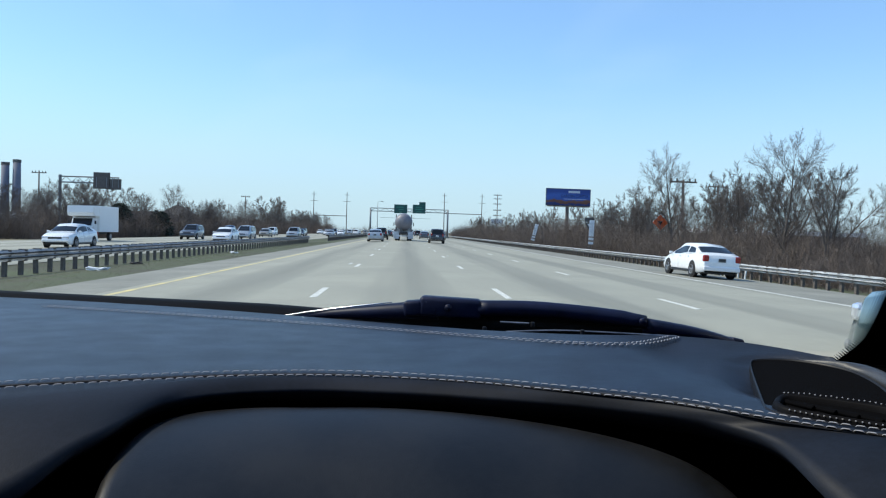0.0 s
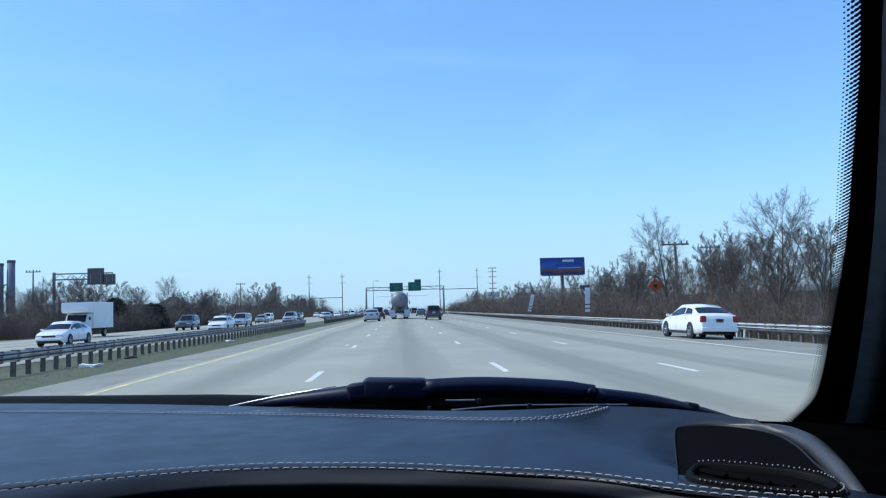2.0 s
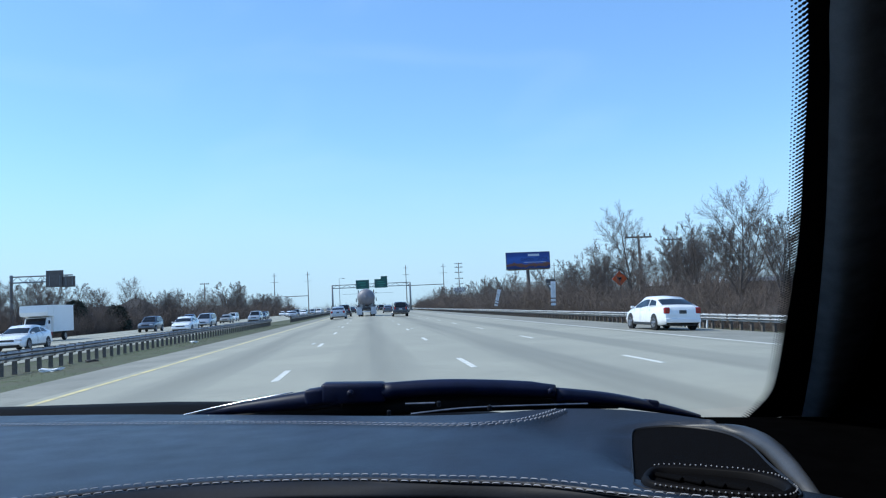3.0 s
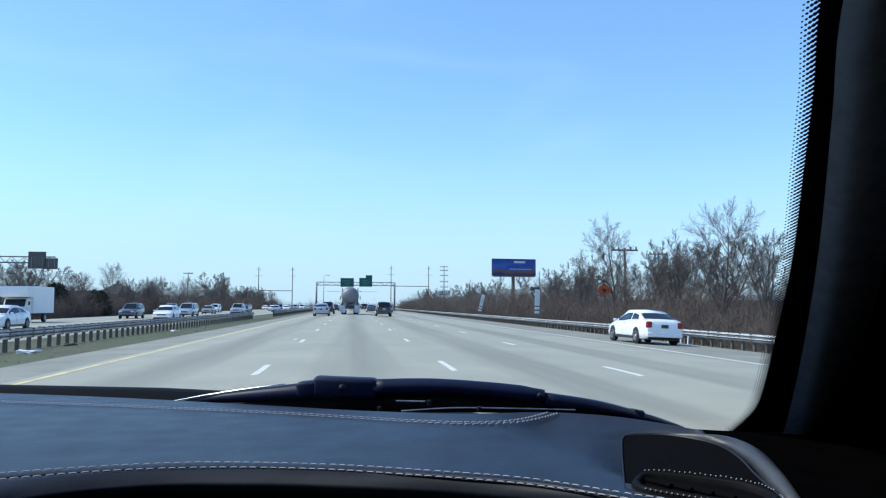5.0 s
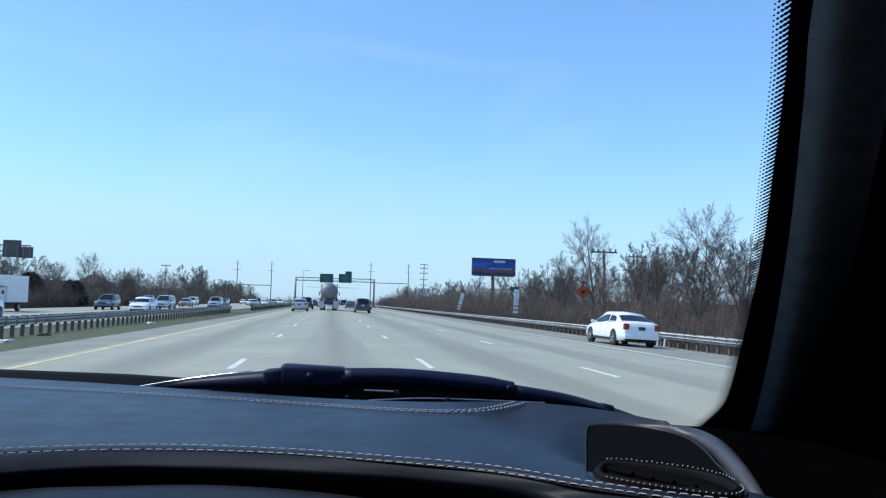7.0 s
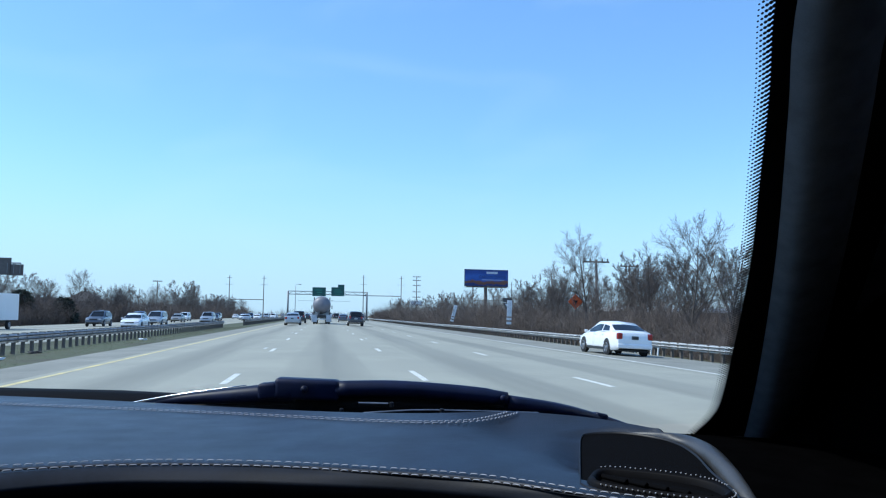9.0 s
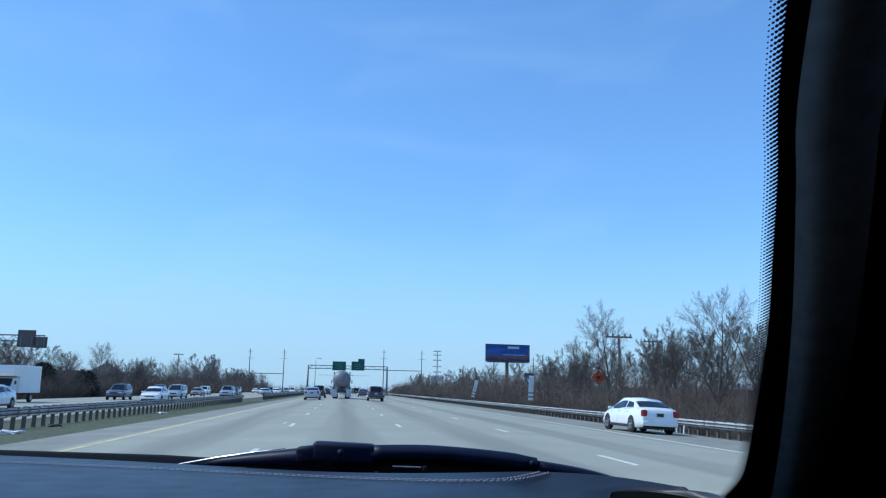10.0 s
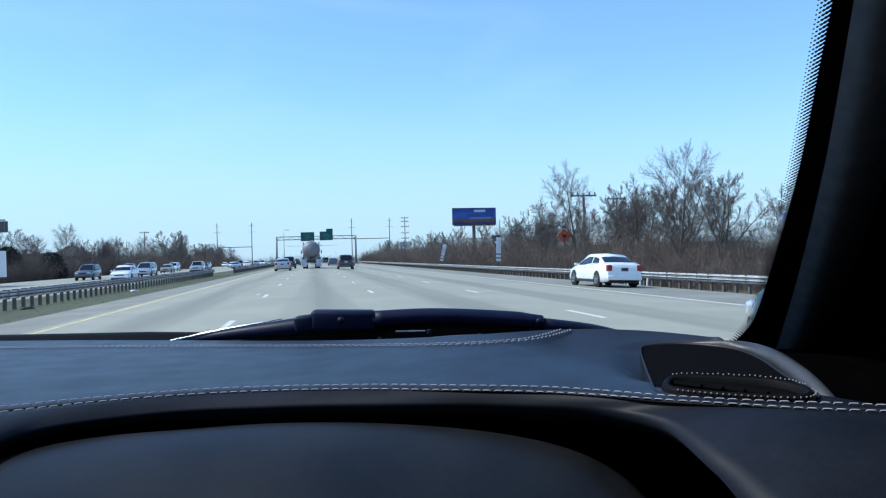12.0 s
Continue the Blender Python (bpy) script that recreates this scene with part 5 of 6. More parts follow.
def road_sign(name, label, x, y, z, w, h, tab=None, bars=()):
    s = thing(name, label, "road sign", pose(x, y, z), "green overhead signs")
    part("panel", box((w, 0.06, h), (0, 0, 0), 0.02), "sign_green", s)
    part("edge_line", box((w * 0.96, 0.01, 0.05), (0, -0.04, h / 2 - 0.12)), "sign_faint", s)
    part("edge_line", box((w * 0.96, 0.01, 0.05), (0, -0.04, -h / 2 + 0.12)), "sign_faint", s)
    if tab:
        part("exit_tab", box((tab, 0.06, 0.8), (w / 2 - tab / 2, 0, h / 2 + 0.4), 0.02), "sign_green", s)
    for bx, bz, bw2, bh in bars:
        part("word_bar", box((bw2, 0.01, bh), (bx, -0.042, bz)), "sign_faint", s)
    for bx in (-w * 0.3, w * 0.3):
        part("bracket", box((0.1, 0.5, h * 0.9), (bx, 0.28, 0.1)), "gantry", s)
    return s


road_sign("overhead_sign", "green overhead sign with faint pale lettering bars", -1.45, GY - 0.55, 7.9, 3.9, 2.6, None, ((-0.2, 0.5, 2.2, 0.28), (0.1, -0.2, 1.6, 0.28), (0.0, -0.8, 0.9, 0.2)))
road_sign("overhead_sign", "green overhead exit sign with a raised exit tab", 4.0, GY - 0.55, 8.0, 3.8, 2.6, 1.9, ((-0.1, 0.5, 1.8, 0.28), (0.1, -0.1, 2.4, 0.28), (0.0, -0.75, 1.4, 0.22)))


def billboard_mat():
    """A printed sky over warm hills."""
    m = bpy.data.materials.new("billboard_print")
    m.use_nodes = True
    n, l = m.node_tree.nodes, m.node_tree.links
    b = n["Principled BSDF"]
    b.inputs["Roughness"].default_value = 0.45
    co, sp = n.new("ShaderNodeTexCoord"), n.new("ShaderNodeSeparateXYZ")
    l.new(co.outputs["Object"], sp.inputs[0])
    ns = n.new("ShaderNodeTexNoise")
    ns.inputs["Scale"].default_value, ns.inputs["Detail"].default_value = 0.35, 6
    l.new(co.outputs["Object"], ns.inputs[0])
    ad = n.new("ShaderNodeMath")
    ad.operation = "MULTIPLY_ADD"
    ad.inputs[1].default_value = 2.6
    l.new(ns.outputs[0], ad.inputs[0])
    l.new(sp.outputs[2], ad.inputs[2])
    mr = n.new("ShaderNodeMapRange")
    mr.inputs["From Min"].default_value, mr.inputs["From Max"].default_value = -1.6, 4.2
    l.new(ad.outputs[0], mr.inputs[0])
    rp = n.new("ShaderNodeValToRGB")
    e = rp.color_ramp.elements
    e[0].position, e[0].color = 0.0, (0.010, 0.022, 0.09, 1)
    e[1].position, e[1].color = 1.0, (0.012, 0.045, 0.22, 1)
    for p, c in ((0.16, (0.012, 0.03, 0.16, 1)), (0.20, (0.16, 0.055, 0.035, 1)), (0.33, (0.20, 0.08, 0.05, 1)), (0.38, (0.03, 0.09, 0.36, 1)), (0.60, (0.035, 0.12, 0.45, 1)), (0.75, (0.02, 0.07, 0.32, 1))):
        k = e.new(p)
        k.color = c
    l.new(mr.outputs[0], rp.inputs[0])
    l.new(rp.outputs[0], b.inputs["Base Color"])
    return m


def words(text, size, parent, material, at, rot=(90, 0, 0), wide=1.0):
    cu = bpy.data.curves.new("lettering", "FONT")
    cu.body, cu.size, cu.extrude, cu.align_x, cu.align_y = text, size, 0.01, "CENTER", "CENTER"
    cu.materials.append(M[material])
    ob = new("lettering", cu)
    ob.parent = parent
    ob.matrix_basis = pose(*at, *rot) @ Matrix.Diagonal((wide, 1, 1, 1))
    return ob


M["print"] = billboard_mat()
M["dark_blue_ink"] = mat("dark_blue_ink", (0.008, 0.015, 0.07), 0.5, var=0.05)
M["white_ink"] = mat("white_ink", (0.6, 0.62, 0.68), 0.5, var=0.05)


def billboard(x, y, z, turn_z):
    b = thing("billboard", "large blue billboard with a landscape print on a steel pole", "billboard", pose(x, y, 0, 0, 0, turn_z))
    w, h = 14.6, 5.4
    pn = part("print_panel", box((w, 0.3, h), (0, 0, 0), 0.04), "print", b, "blue printed panel with reddish hills")
    pn.location = (0, 0, z)
    for dx, dz, sx, sz in ((0, h / 2, w, 0.14), (0, -h / 2, w, 0.14), (-w / 2, 0, 0.14, h), (w / 2, 0, 0.14, h)):
        part("panel_frame", box((sx, 0.36, sz), (dx, 0, z + dz)), "dark_paint", b)
    words("GARDEN CENTER", 1.25, b, "dark_blue_ink", (2.1, -0.17, z + 0.35), wide=0.92)
    part("name_plate", box((3.8, 0.02, 0.7), (1.9, -0.17, z + 1.75), 0.01), "white_ink", b, "pale name plate")
    part("small_print", box((7.5, 0.02, 0.14), (2.2, -0.17, z - 0.55)), "white_ink", b)
    part("pole", lathe([(-1.2, 0.62), (z - h / 2, 0.55)], "z", 20, (0, 0.7, 0)), "pole", b, "thick steel pole", True)
    part("cross_beam", box((w * 0.9, 0.5, 0.5), (0, 0.6, z - h / 2 - 0.05)), "pole", b)
    cw = part("catwalk", box((w + 1.2, 0.9, 0.06), (0, -0.8, z - h / 2 - 0.35)), "pole", b)
    part("catwalk_rail", tube([(-w / 2 - 0.6, -1.2, z - h / 2 + 0.05), (w / 2 + 0.6, -1.2, z - h / 2 + 0.05)], 0.03, 6), "pole", cw)
    for k in range(5):
        xx = -w / 2 + 1.3 + k * 3
        part("lamp_arm", tube([(xx, -0.8, z - h / 2 - 0.35), (xx, -2.0, z - h / 2 - 0.3)], 0.04, 6), "pole", b)
        part("flood_lamp", box((0.7, 0.35, 0.2), (xx, -2.1, z - h / 2 - 0.2), 0.05), "pole", b)
    return b


billboard(51.6, 250, 13.6, 6)


def catenary(x0, x1, y, h, beam):
    c = thing("catenary_mast_pair", "tall thin railway masts joined by a crossbeam", "mast", pose(0, y, 0), "railway masts")
    for x in (x0, x1):
        part("mast", lathe([(-1.4, 0.22), (h, 0.13)], "z", 8, (x, 0, 0)), "pole", c)
        part("mast_arm", box((3.2, 0.12, 0.12), (x, 0, h - 4)), "pole", c)
        part("mast_arm", box((2.2, 0.12, 0.12), (x, 0, h - 1.2)), "pole", c)
    part("crossbeam", box((abs(x1 - x0), 0.2, 0.28), ((x0 + x1) / 2, 0, beam)), "pole", c)
    return c


catenary(-39.6, -25.4, 344, 17.5, 7.2)
catenary(16.8, 33.2, 344, 18.5, 9.6)
catenary(66, 84, 350, 17.0, 8.5)


def utility_pole(x, y, h, arms, label, panel=False):
    p = thing("utility_pole", label, "pole", pose(x, y, 0), "wooden utility poles")
    part("shaft", lathe([(-1.4, 0.24), (h, 0.15)], "z", 10), "pole", p, smooth=True)
    for z in arms:
        part("crossarm", box((3.4, 0.16, 0.2), (0, 0, z)), "pole", p)
        for k in (-1.5, -0.8, 0.8, 1.5):
            part("insulator", lathe([(0, 0.10), (0.35, 0.10)], "z", 8, (k, 0, z + 0.1)), "galv_dark", p)
    if panel:
        part("service_box", box((5.2, 0.6, 2.2), (0, -0.4, 6.6), 0.05), "galv", p)
    return p


utility_pole(39.5, 340, 18.5, (18.0, 16.4, 14.2, 11.5, 9.2), "tall utility pole with stacked crossarms and a box", True)
utility_pole(34, 96, 8.6, (8.3,), "wooden utility pole behind the brush")
utility_pole(52, 130, 10.5, (10.2,), "wooden utility pole with one crossarm")
utility_pole(-86, 190, 13, (12.5,), "far wooden pole beyond the trees")
utility_pole(-60, 300, 13, (12.5,), "far wooden pole over the trees")


def marker_sign(x, y, lean, label, h=2.6):
    s = thing("edge_marker_sign", label, "road sign", pose(x, y, 0, 0, lean, 0), "white edge marker signs")
    part("stake", box((0.08, 0.08, h + 1), (0, 0.06, h / 2 - 0.6)), "post", s)
    part("tall_panel", box((0.46, 0.03, 1.5), (0, 0, h - 0.6), 0.01), "sign_white", s)
    part("panel_bar", box((0.07, 0.01, 0.9), (0.06, -0.02, h - 0.5)), "galv", s)
    part("panel_bar", box((0.07, 0.01, 0.9), (-0.10, -0.02, h - 0.5)), "galv", s)
    for z in (h - 1.58, h - 1.95):
        part("small_panel", box((0.46, 0.03, 0.24), (0, 0, z), 0.01), "sign_white", s)
    return s


marker_sign(16.7, 104, 14, "leaning white marker panels behind the guardrail")
marker_sign(17.0, 72, 2, "white marker panels on a stake by the guardrail")


def diamond_sign(x, y):
    s = thing("warning_sign", "orange diamond roadwork sign on a post", "road sign", pose(x, y, 0))
    part("stake", box((0.08, 0.06, 3.4), (0, 0.04, 0.55)), "post", s)
    part("diamond", box((0.95, 0.03, 0.95), (0, 0, 2.6), 0.03, rot=pose(0, 0, 0, 0, 45, 0)), "orange", s)
    part("symbol", prism([(-0.22, 0.12), (0.22, 0.12), (0, -0.3)], 0.01, "y", (0, -0.03, 2.6)), "dark_paint", s)
    part("flag", box((0.3, 0.02, 0.2), (0, 0, 3.4), rot=pose(0, 0, 0, 0, 20, 0)), "dark_paint", s)
    return s


diamond_sign(21.5, 66)


def yield_sign(x, y):
    s = thing("sign_on_post", "brown-backed sign with a small triangle panel", "road sign", pose(x, y, 0))
    part("stake", box((0.09, 0.06, 3.8), (0, 0.04, 0.7)), "post", s)
    part("panel", box((1.0, 0.03, 0.45), (0, 0, 3.0), 0.02), "sign_back", s)
    part("triangle", prism([(-0.5, 0.3), (0.5, 0.3), (0, -0.55)], 0.02, "y", (0, -0.02, 2.4)), "sign_back", s)
    part("inner_triangle", prism([(-0.22, 0.12), (0.22, 0.12), (0, -0.25)], 0.01, "y", (0, -0.035, 2.45)), "sign_white", s)
    return s


yield_sign(19.2, 82)


def rear_sign(x, y):
    s = thing("cantilever_sign", "dark back of an overhead sign for the oncoming road", "road sign", pose(x, y, 0))
    part("post", lathe([(-1.4, 0.22), (6.9, 0.18)], "z", 10, (-2.4, 0, 0)), "gantry", s)
    for z in (6.0, 6.7):
        part("arm", tube([(-2.6, 0, z), (4.6, 0, z)], 0.08, 8), "gantry", s)
    lat = bmesh.new()
    for k in range(10):
        tube([(-2.4 + 0.7 * k, 0, 6.0 + 0.7 * (k % 2)), (-1.7 + 0.7 * k, 0, 6.7 - 0.7 * (k % 2))], 0.035, 5, lat)
    part("lattice", lat, "gantry", s)
    part("panel", box((2.0, 0.08, 2.0), (2.6, -0.16, 6.3), 0.03), "sign_back", s)
    part("panel", box((1.5, 0.08, 1.3), (4.2, -0.16, 5.9), 0.03), "sign_back", s)
    for x in (2.0, 3.2, 3.9, 4.6):
        part("stiffener", box((0.07, 0.05, 1.2), (x, -0.23, 6.1)), "gantry", s)
    return s


rear_sign(-39.5, 98)



def street_lamp(x, y, h):
    p = thing("street_lamp", "slim grey lamp post with a curved head", "street lamp", pose(x, y, gz(x)))
    part("post", lathe([(-0.3, 0.12), (h - 0.6, 0.07)], "z", 10), "gantry", p, smooth=True)
    part("curved_arm", tube(smooth_line([(0, 0, h - 0.7), (0.05, 0, h - 0.2), (0.5, 0, h), (1.1, 0, h - 0.05)], 10), 0.05, 8), "gantry", p, smooth=True)
    part("lamp_head", box((0.9, 0.35, 0.18), (1.4, 0, h - 0.12), 0.06), "gantry", p)


street_lamp(-9.4, 268, 11.5)

# short white stakes lashed together behind the outer rail
stakes = thing("stake_row", "row of short weathered white stakes behind the guardrail", "stakes", pose(17.0, 39, gz(17.0)))
rs = random.Random(5)
for k in range(20):
    if k in (7, 8, 14):
        continue
    hh = rs.uniform(0.72, 0.95)
    lx = rs.uniform(-4, 4)
    ob = part("stake", box((0.09, 0.07, hh), (0, 0, hh / 2 - 0.05), 0.02), "sign_white", stakes)
    ob.matrix_basis = pose(rs.uniform(-0.15, 0.15), 0.62 * k, 0, rs.uniform(-5, 5), lx, rs.uniform(0, 40))

# litter in the median
for x, y, wide, material, lab in ((-9.4, 24.5, 0.55, "sign_white", "crumpled pale litter lying in the grass"), (-9.9, 29.5, 0.4, "rubber", "torn strip of black tyre in the grass"), (-9.2, 43, 0.4, "sign_white", "crumpled pale litter lying in the grass")):
    rl = random.Random(int(y))
    bm = box((wide, 0.22, 0.06), (0, 0, 0.03), 0.0)
    bmesh.ops.subdivide_edges(bm, edges=bm.edges[:], cuts=3, use_grid_fill=True)
    for v in bm.verts:
        v.co += Vector((rl.gauss(0, 0.03), rl.gauss(0, 0.03), rl.uniform(0, 0.05) + 0.25 * v.co.x * v.co.x))
    lt = tagged(ob_from("litter", bm, material), lab, "litter")
    lt.matrix_basis = pose(x, y, gz(x) - 0.02, 0, 0, rl.uniform(-40, 40))

# ---- buildings in the distance ----
hall = thing("gabled_building", "dark building with a steep hipped roof above the trees", "building", pose(-74, 262, -1.2) @ Matrix.Diagonal((0.50, 0.50, 0.54, 1)))
part("walls", box((22, 16, 10), (0, 0, 5)), "brick_dark", hall)
bm = bmesh.new()
b4 = [bm.verts.new(v) for v in ((-12, -9, 10), (12, -9, 10), (12, 9, 10), (-12, 9, 10))]
t2 = [bm.verts.new(v) for v in ((-2, 0, 16.2), (2, 0, 16.2))]
for f in ((b4[0], b4[1], t2[1], t2[0]), (b4[1], b4[2], t2[1]), (b4[2], b4[3], t2[0], t2[1]), (b4[3], b4[0], t2[0])):
    bm.faces.new(f)
part("roof", bm, "roof_dark", hall)
part("cupola", lathe([(15.6, 0.8), (17.4, 0.7), (18.4, 0.05)], "z", 8), "roof_dark", hall)
for k in range(5):
    part("window", box((1.6, 0.1, 2.2), (-8 + 4 * k, -8.05, 6.5)), "car_glass", hall)
wing = thing("low_building", "long low dark building beside the trees", "building", pose(-140, 425, -1.2))
part("walls", box((18, 12, 8.5), (0, 0, 4.25)), "brick_dark", wing)
part("roof", box((19, 13, 0.6), (0, 0, 8.8)), "roof_dark", wing)
for x, h in ((-212, 33), (-206, 34.5)):
    st = thing("smokestack", "tall dark blue-grey smokestack", "chimney", pose(x, 430, -1.2), "pair of smokestacks")
    part("shaft", lathe([(0, 2.4), (h, 1.9)], "z", 20), "stack", st, smooth=True)
    part("top_ring", lathe([(h - 1.5, 2.1), (h, 2.1), (h, 1.6)], "z", 20), "galv_dark", st)
for x, y, w in ((-70, 150, 9), (-60, 152, 7), (-98, 150, 10)):
    tr = thing("parked_trailer", "long white box trailer parked beyond the road", "trailer", pose(x, y, -1.25), "parked trailers")
    part("trailer_body", box((w, 2.5, 2.6), (0, 0, 2.4), 0.05), "wall_white", tr)
    part("skirt", box((w * 0.95, 2.2, 0.5), (0, 0, 0.85)), "truck_frame", tr)
    for s in (-0.38, 0.38):
        part("wheel", lathe([(-1.2, 0.45), (1.2, 0.45)], "y", 14, (w * s, 0, 0.45)), "rubber", tr)
shed = thing("white_shed", "long low white-roofed shed behind the brush", "building", pose(62, 132, -1.0))
part("walls", box((26, 10, 3.4), (0, 0, 1.7)), "brick_dark", shed)
part("roof", prism([(-14, 3.4), (14, 3.4), (13.6, 4.1), (-13.6, 4.1)], 11, "y", (0, -5.5, 0)), "wall_white", shed)

# ---- bare winter trees and brush ----


def grow(rng, height, leaders, wide):
    """Trunk, limbs and fine twigs of a leafless tree: one straight leader or several from a low fork; wide: reach of the limbs."""
    limbs, (v, f) = bmesh.new(), ([], [])

    def twig(p, d, ln, w):
        a = d.orthogonal().normalized()
        b = d.cross(a)
        i = len(v)
        e = p + d * ln
        v.extend(tuple(q) for q in (p + a * w, p - a * w * 0.5 + b * w * 0.87, p - a * w * 0.5 - b * w * 0.87, e))
        f.extend(((i, i + 1, i + 3), (i + 1, i + 2, i + 3), (i + 2, i, i + 3)))

    def stem(p, d, ln, r0, r1, n, lift, wander, sides):
        pts, rad, dd = [p], [r0], d
        for k in range(n):
            dd = (dd + Vector((rng.gauss(0, wander), rng.gauss(0, wander), lift + rng.gauss(0, wander)))).normalized()
            pts.append(pts[-1] + dd * ln / n)
            rad.append(r0 + (r1 - r0) * (k + 1) / n)
        tube(pts, rad, sides, limbs, caps=False)
        return pts, rad

    def along(pts, rad, g):
        n = len(pts) - 1
        i = min(n - 1, int(g * n))
        return pts[i].lerp(pts[i + 1], g * n - i), (pts[i + 1] - pts[i]).normalized(), rad[i] + (rad[i + 1] - rad[i]) * (g * n - i)

    def aside(axis, ang, turn_by):
        a = axis.orthogonal().normalized()
        out = a * math.cos(turn_by) + axis.cross(a) * math.sin(turn_by)
        return (axis * math.cos(ang) + out * math.sin(ang)).normalized()

    def spray(pts, rad, ln, count, start):
        """Twigs on a branch, each with finer ones."""
        for c in range(count):
            g = start + (1 - start) * (c + rng.random()) / count
            p, axis, r = along(pts, rad, min(0.999, g))
            d = (aside(axis, rng.uniform(0.5, 1.0), rng.uniform(0, math.tau)) + Vector((0, 0, 0.25))).normalized()
            l2 = ln * rng.uniform(0.5, 1.0) * (1.15 - 0.5 * g)
            twig(p, d, l2, 0.0075)
            for q in range(5):
                h = rng.uniform(0.2, 0.95)
                twig(p + d * l2 * h, (aside(d, rng.uniform(0.4, 0.9), rng.uniform(0, math.tau)) + Vector((0, 0, 0.2))).normalized(), l2 * rng.uniform(0.3, 0.6), 0.0055)

    trunk_r = 0.0145 * height
    starts = []
    if leaders == 1:
        pts, rad = stem(Vector((0, 0, -0.1)), Vector((rng.gauss(0, 0.03), rng.gauss(0, 0.03), 1)).normalized(), height * 0.97, trunk_r, 0.012, 9, 0.03, 0.05, 8)
        starts.append((pts, rad, 23, 0.20))
    else:
        low = height * rng.uniform(0.16, 0.28)
        base, br = stem(Vector((0, 0, -0.1)), Vector((rng.gauss(0, 0.08), rng.gauss(0, 0.08), 1)).normalized(), low, trunk_r, trunk_r * 0.85, 3, 0.0, 0.04, 8)
        for k in range(leaders):
            d = aside(Vector((0, 0, 1)), rng.uniform(0.18, 0.5), k * math.tau / leaders + rng.uniform(-0.5, 0.5))
            pts, rad = stem(base[-1] - Vector((0, 0, 0.1)), d, (height - low) * rng.uniform(0.8, 1.05), trunk_r * 0.62, 0.012, 7, 0.05, 0.09, 7)
            starts.append((pts, rad, 9, 0.12))
    for pts, rad, count, start in starts:
        for c in range(count):
            g = start + (0.96 - start) * (c + rng.uniform(0.1, 0.9)) / count
            p, axis, r = along(pts, rad, g)
            shape = math.sin(math.pi * (0.13 + 0.74 * (1 - g)))
            ln = height * wide * rng.uniform(0.8, 1.15) * max(0.25, shape) * (0.62 if leaders > 1 else 1)
            lp, lr = stem(p, aside(axis, rng.uniform(0.6, 1.05), c * 2.4 + rng.uniform(-0.5, 0.5)), ln, max(0.012, r * 0.5), 0.007, 6, 0.085, 0.09, 5)
            for q in range(11):
                h = 0.15 + 0.82 * (q + rng.random()) / 11
                bp, ba, b_r = along(lp, lr, min(0.99, h))
                l2 = ln * rng.uniform(0.28, 0.45) * (1.2 - 0.6 * h)
                sp, sr = stem(bp, (aside(ba, rng.uniform(0.55, 1.0), rng.uniform(0, math.tau)) + Vector((0, 0, 0.15))).normalized(), l2, max(0.009, b_r * 0.6), 0.005, 3, 0.06, 0.12, 3)
                spray(sp, sr, l2 * 0.62, 8, 0.1)
            spray(lp, lr, ln * 0.24, 9, 0.3)
        spray(pts, rad, height * 0.06, 8, 0.5)
    return limbs, (v, f)


TREES = []
for k, (h, leaders, wide, label) in enumerate((
        (12, 1, 0.36, "tall leafless tree with a straight trunk and rising limbs"), (11.5, 1, 0.42, "broad leafless tree with long spreading limbs"), (9, 3, 0.40, "leafless tree forking low into three stems"),
        (10, 2, 0.42, "leafless twin-stemmed tree with a rounded crown"), (8, 4, 0.36, "small bushy leafless tree with many stems"), (7, 3, 0.44, "low leafless tree with a wide twiggy crown"))):
    limbs, (tv, tf) = grow(random.Random(140 + k), h, leaders, wide)
    t = thing("bare_tree", label, "tree", pose(0, 0, 0), "bare trees along the highway")
    part("trunk", limbs, "bark", t)
    me = bpy.data.meshes.new("crown")
    me.from_pydata(tv, [], tf)
    me.materials.append(M["twig_grey"])
    cr = new("crown", me)
    cr.parent = t
    TREES.append((t, h))

rng = random.Random(7)
first = set()


def plant(x, y, h, kind=None):
    k = rng.randrange(len(TREES)) if kind is None else kind
    t, th = TREES[k]
    m = pose(x, y, gz(x) - 0.08, 0, 0, rng.uniform(0, 360)) @ Matrix.Diagonal((h / th * rng.uniform(0.9, 1.15), h / th * rng.uniform(0.9, 1.15), h / th, 1))
    if k not in first:
        first.add(k)
        t.matrix_basis = m
    else:
        c = copy_thing(t, pose(x, y, gz(x) - 0.08, 0, 0, rng.uniform(0, 360)))
        c.scale = (h / th * rng.uniform(0.9, 1.15), h / th * rng.uniform(0.9, 1.15), h / th)


# the tall trees behind the outer guardrail, then smaller ones thinning towards the distance
for x, y, h, k in ((22.2, 65, 9.2, 0), (22.6, 46.5, 7.9, 1), (23.5, 55, 7.4, 2), (24.2, 58.5, 6.8, 3), (24.6, 50.5, 6.8, 4), (22.0, 74, 5.8, 5), (26, 47, 7.4, 3), (23.4, 42.5, 6.8, 2), (25.5, 61, 6.6, 4), (24.5, 83, 8.2, 2), (26, 92, 8.0, 3), (27.5, 56, 7.0, 2), (28, 64, 7.2, 4), (25, 69, 6.8, 3), (29, 52, 7.4, 3), (26.5, 76, 6.8, 4), (30, 72, 7.8, 2), (24, 53, 6.6, 5), (23.2, 60.5, 6.4, 5)):
    plant(x, y, h, k)
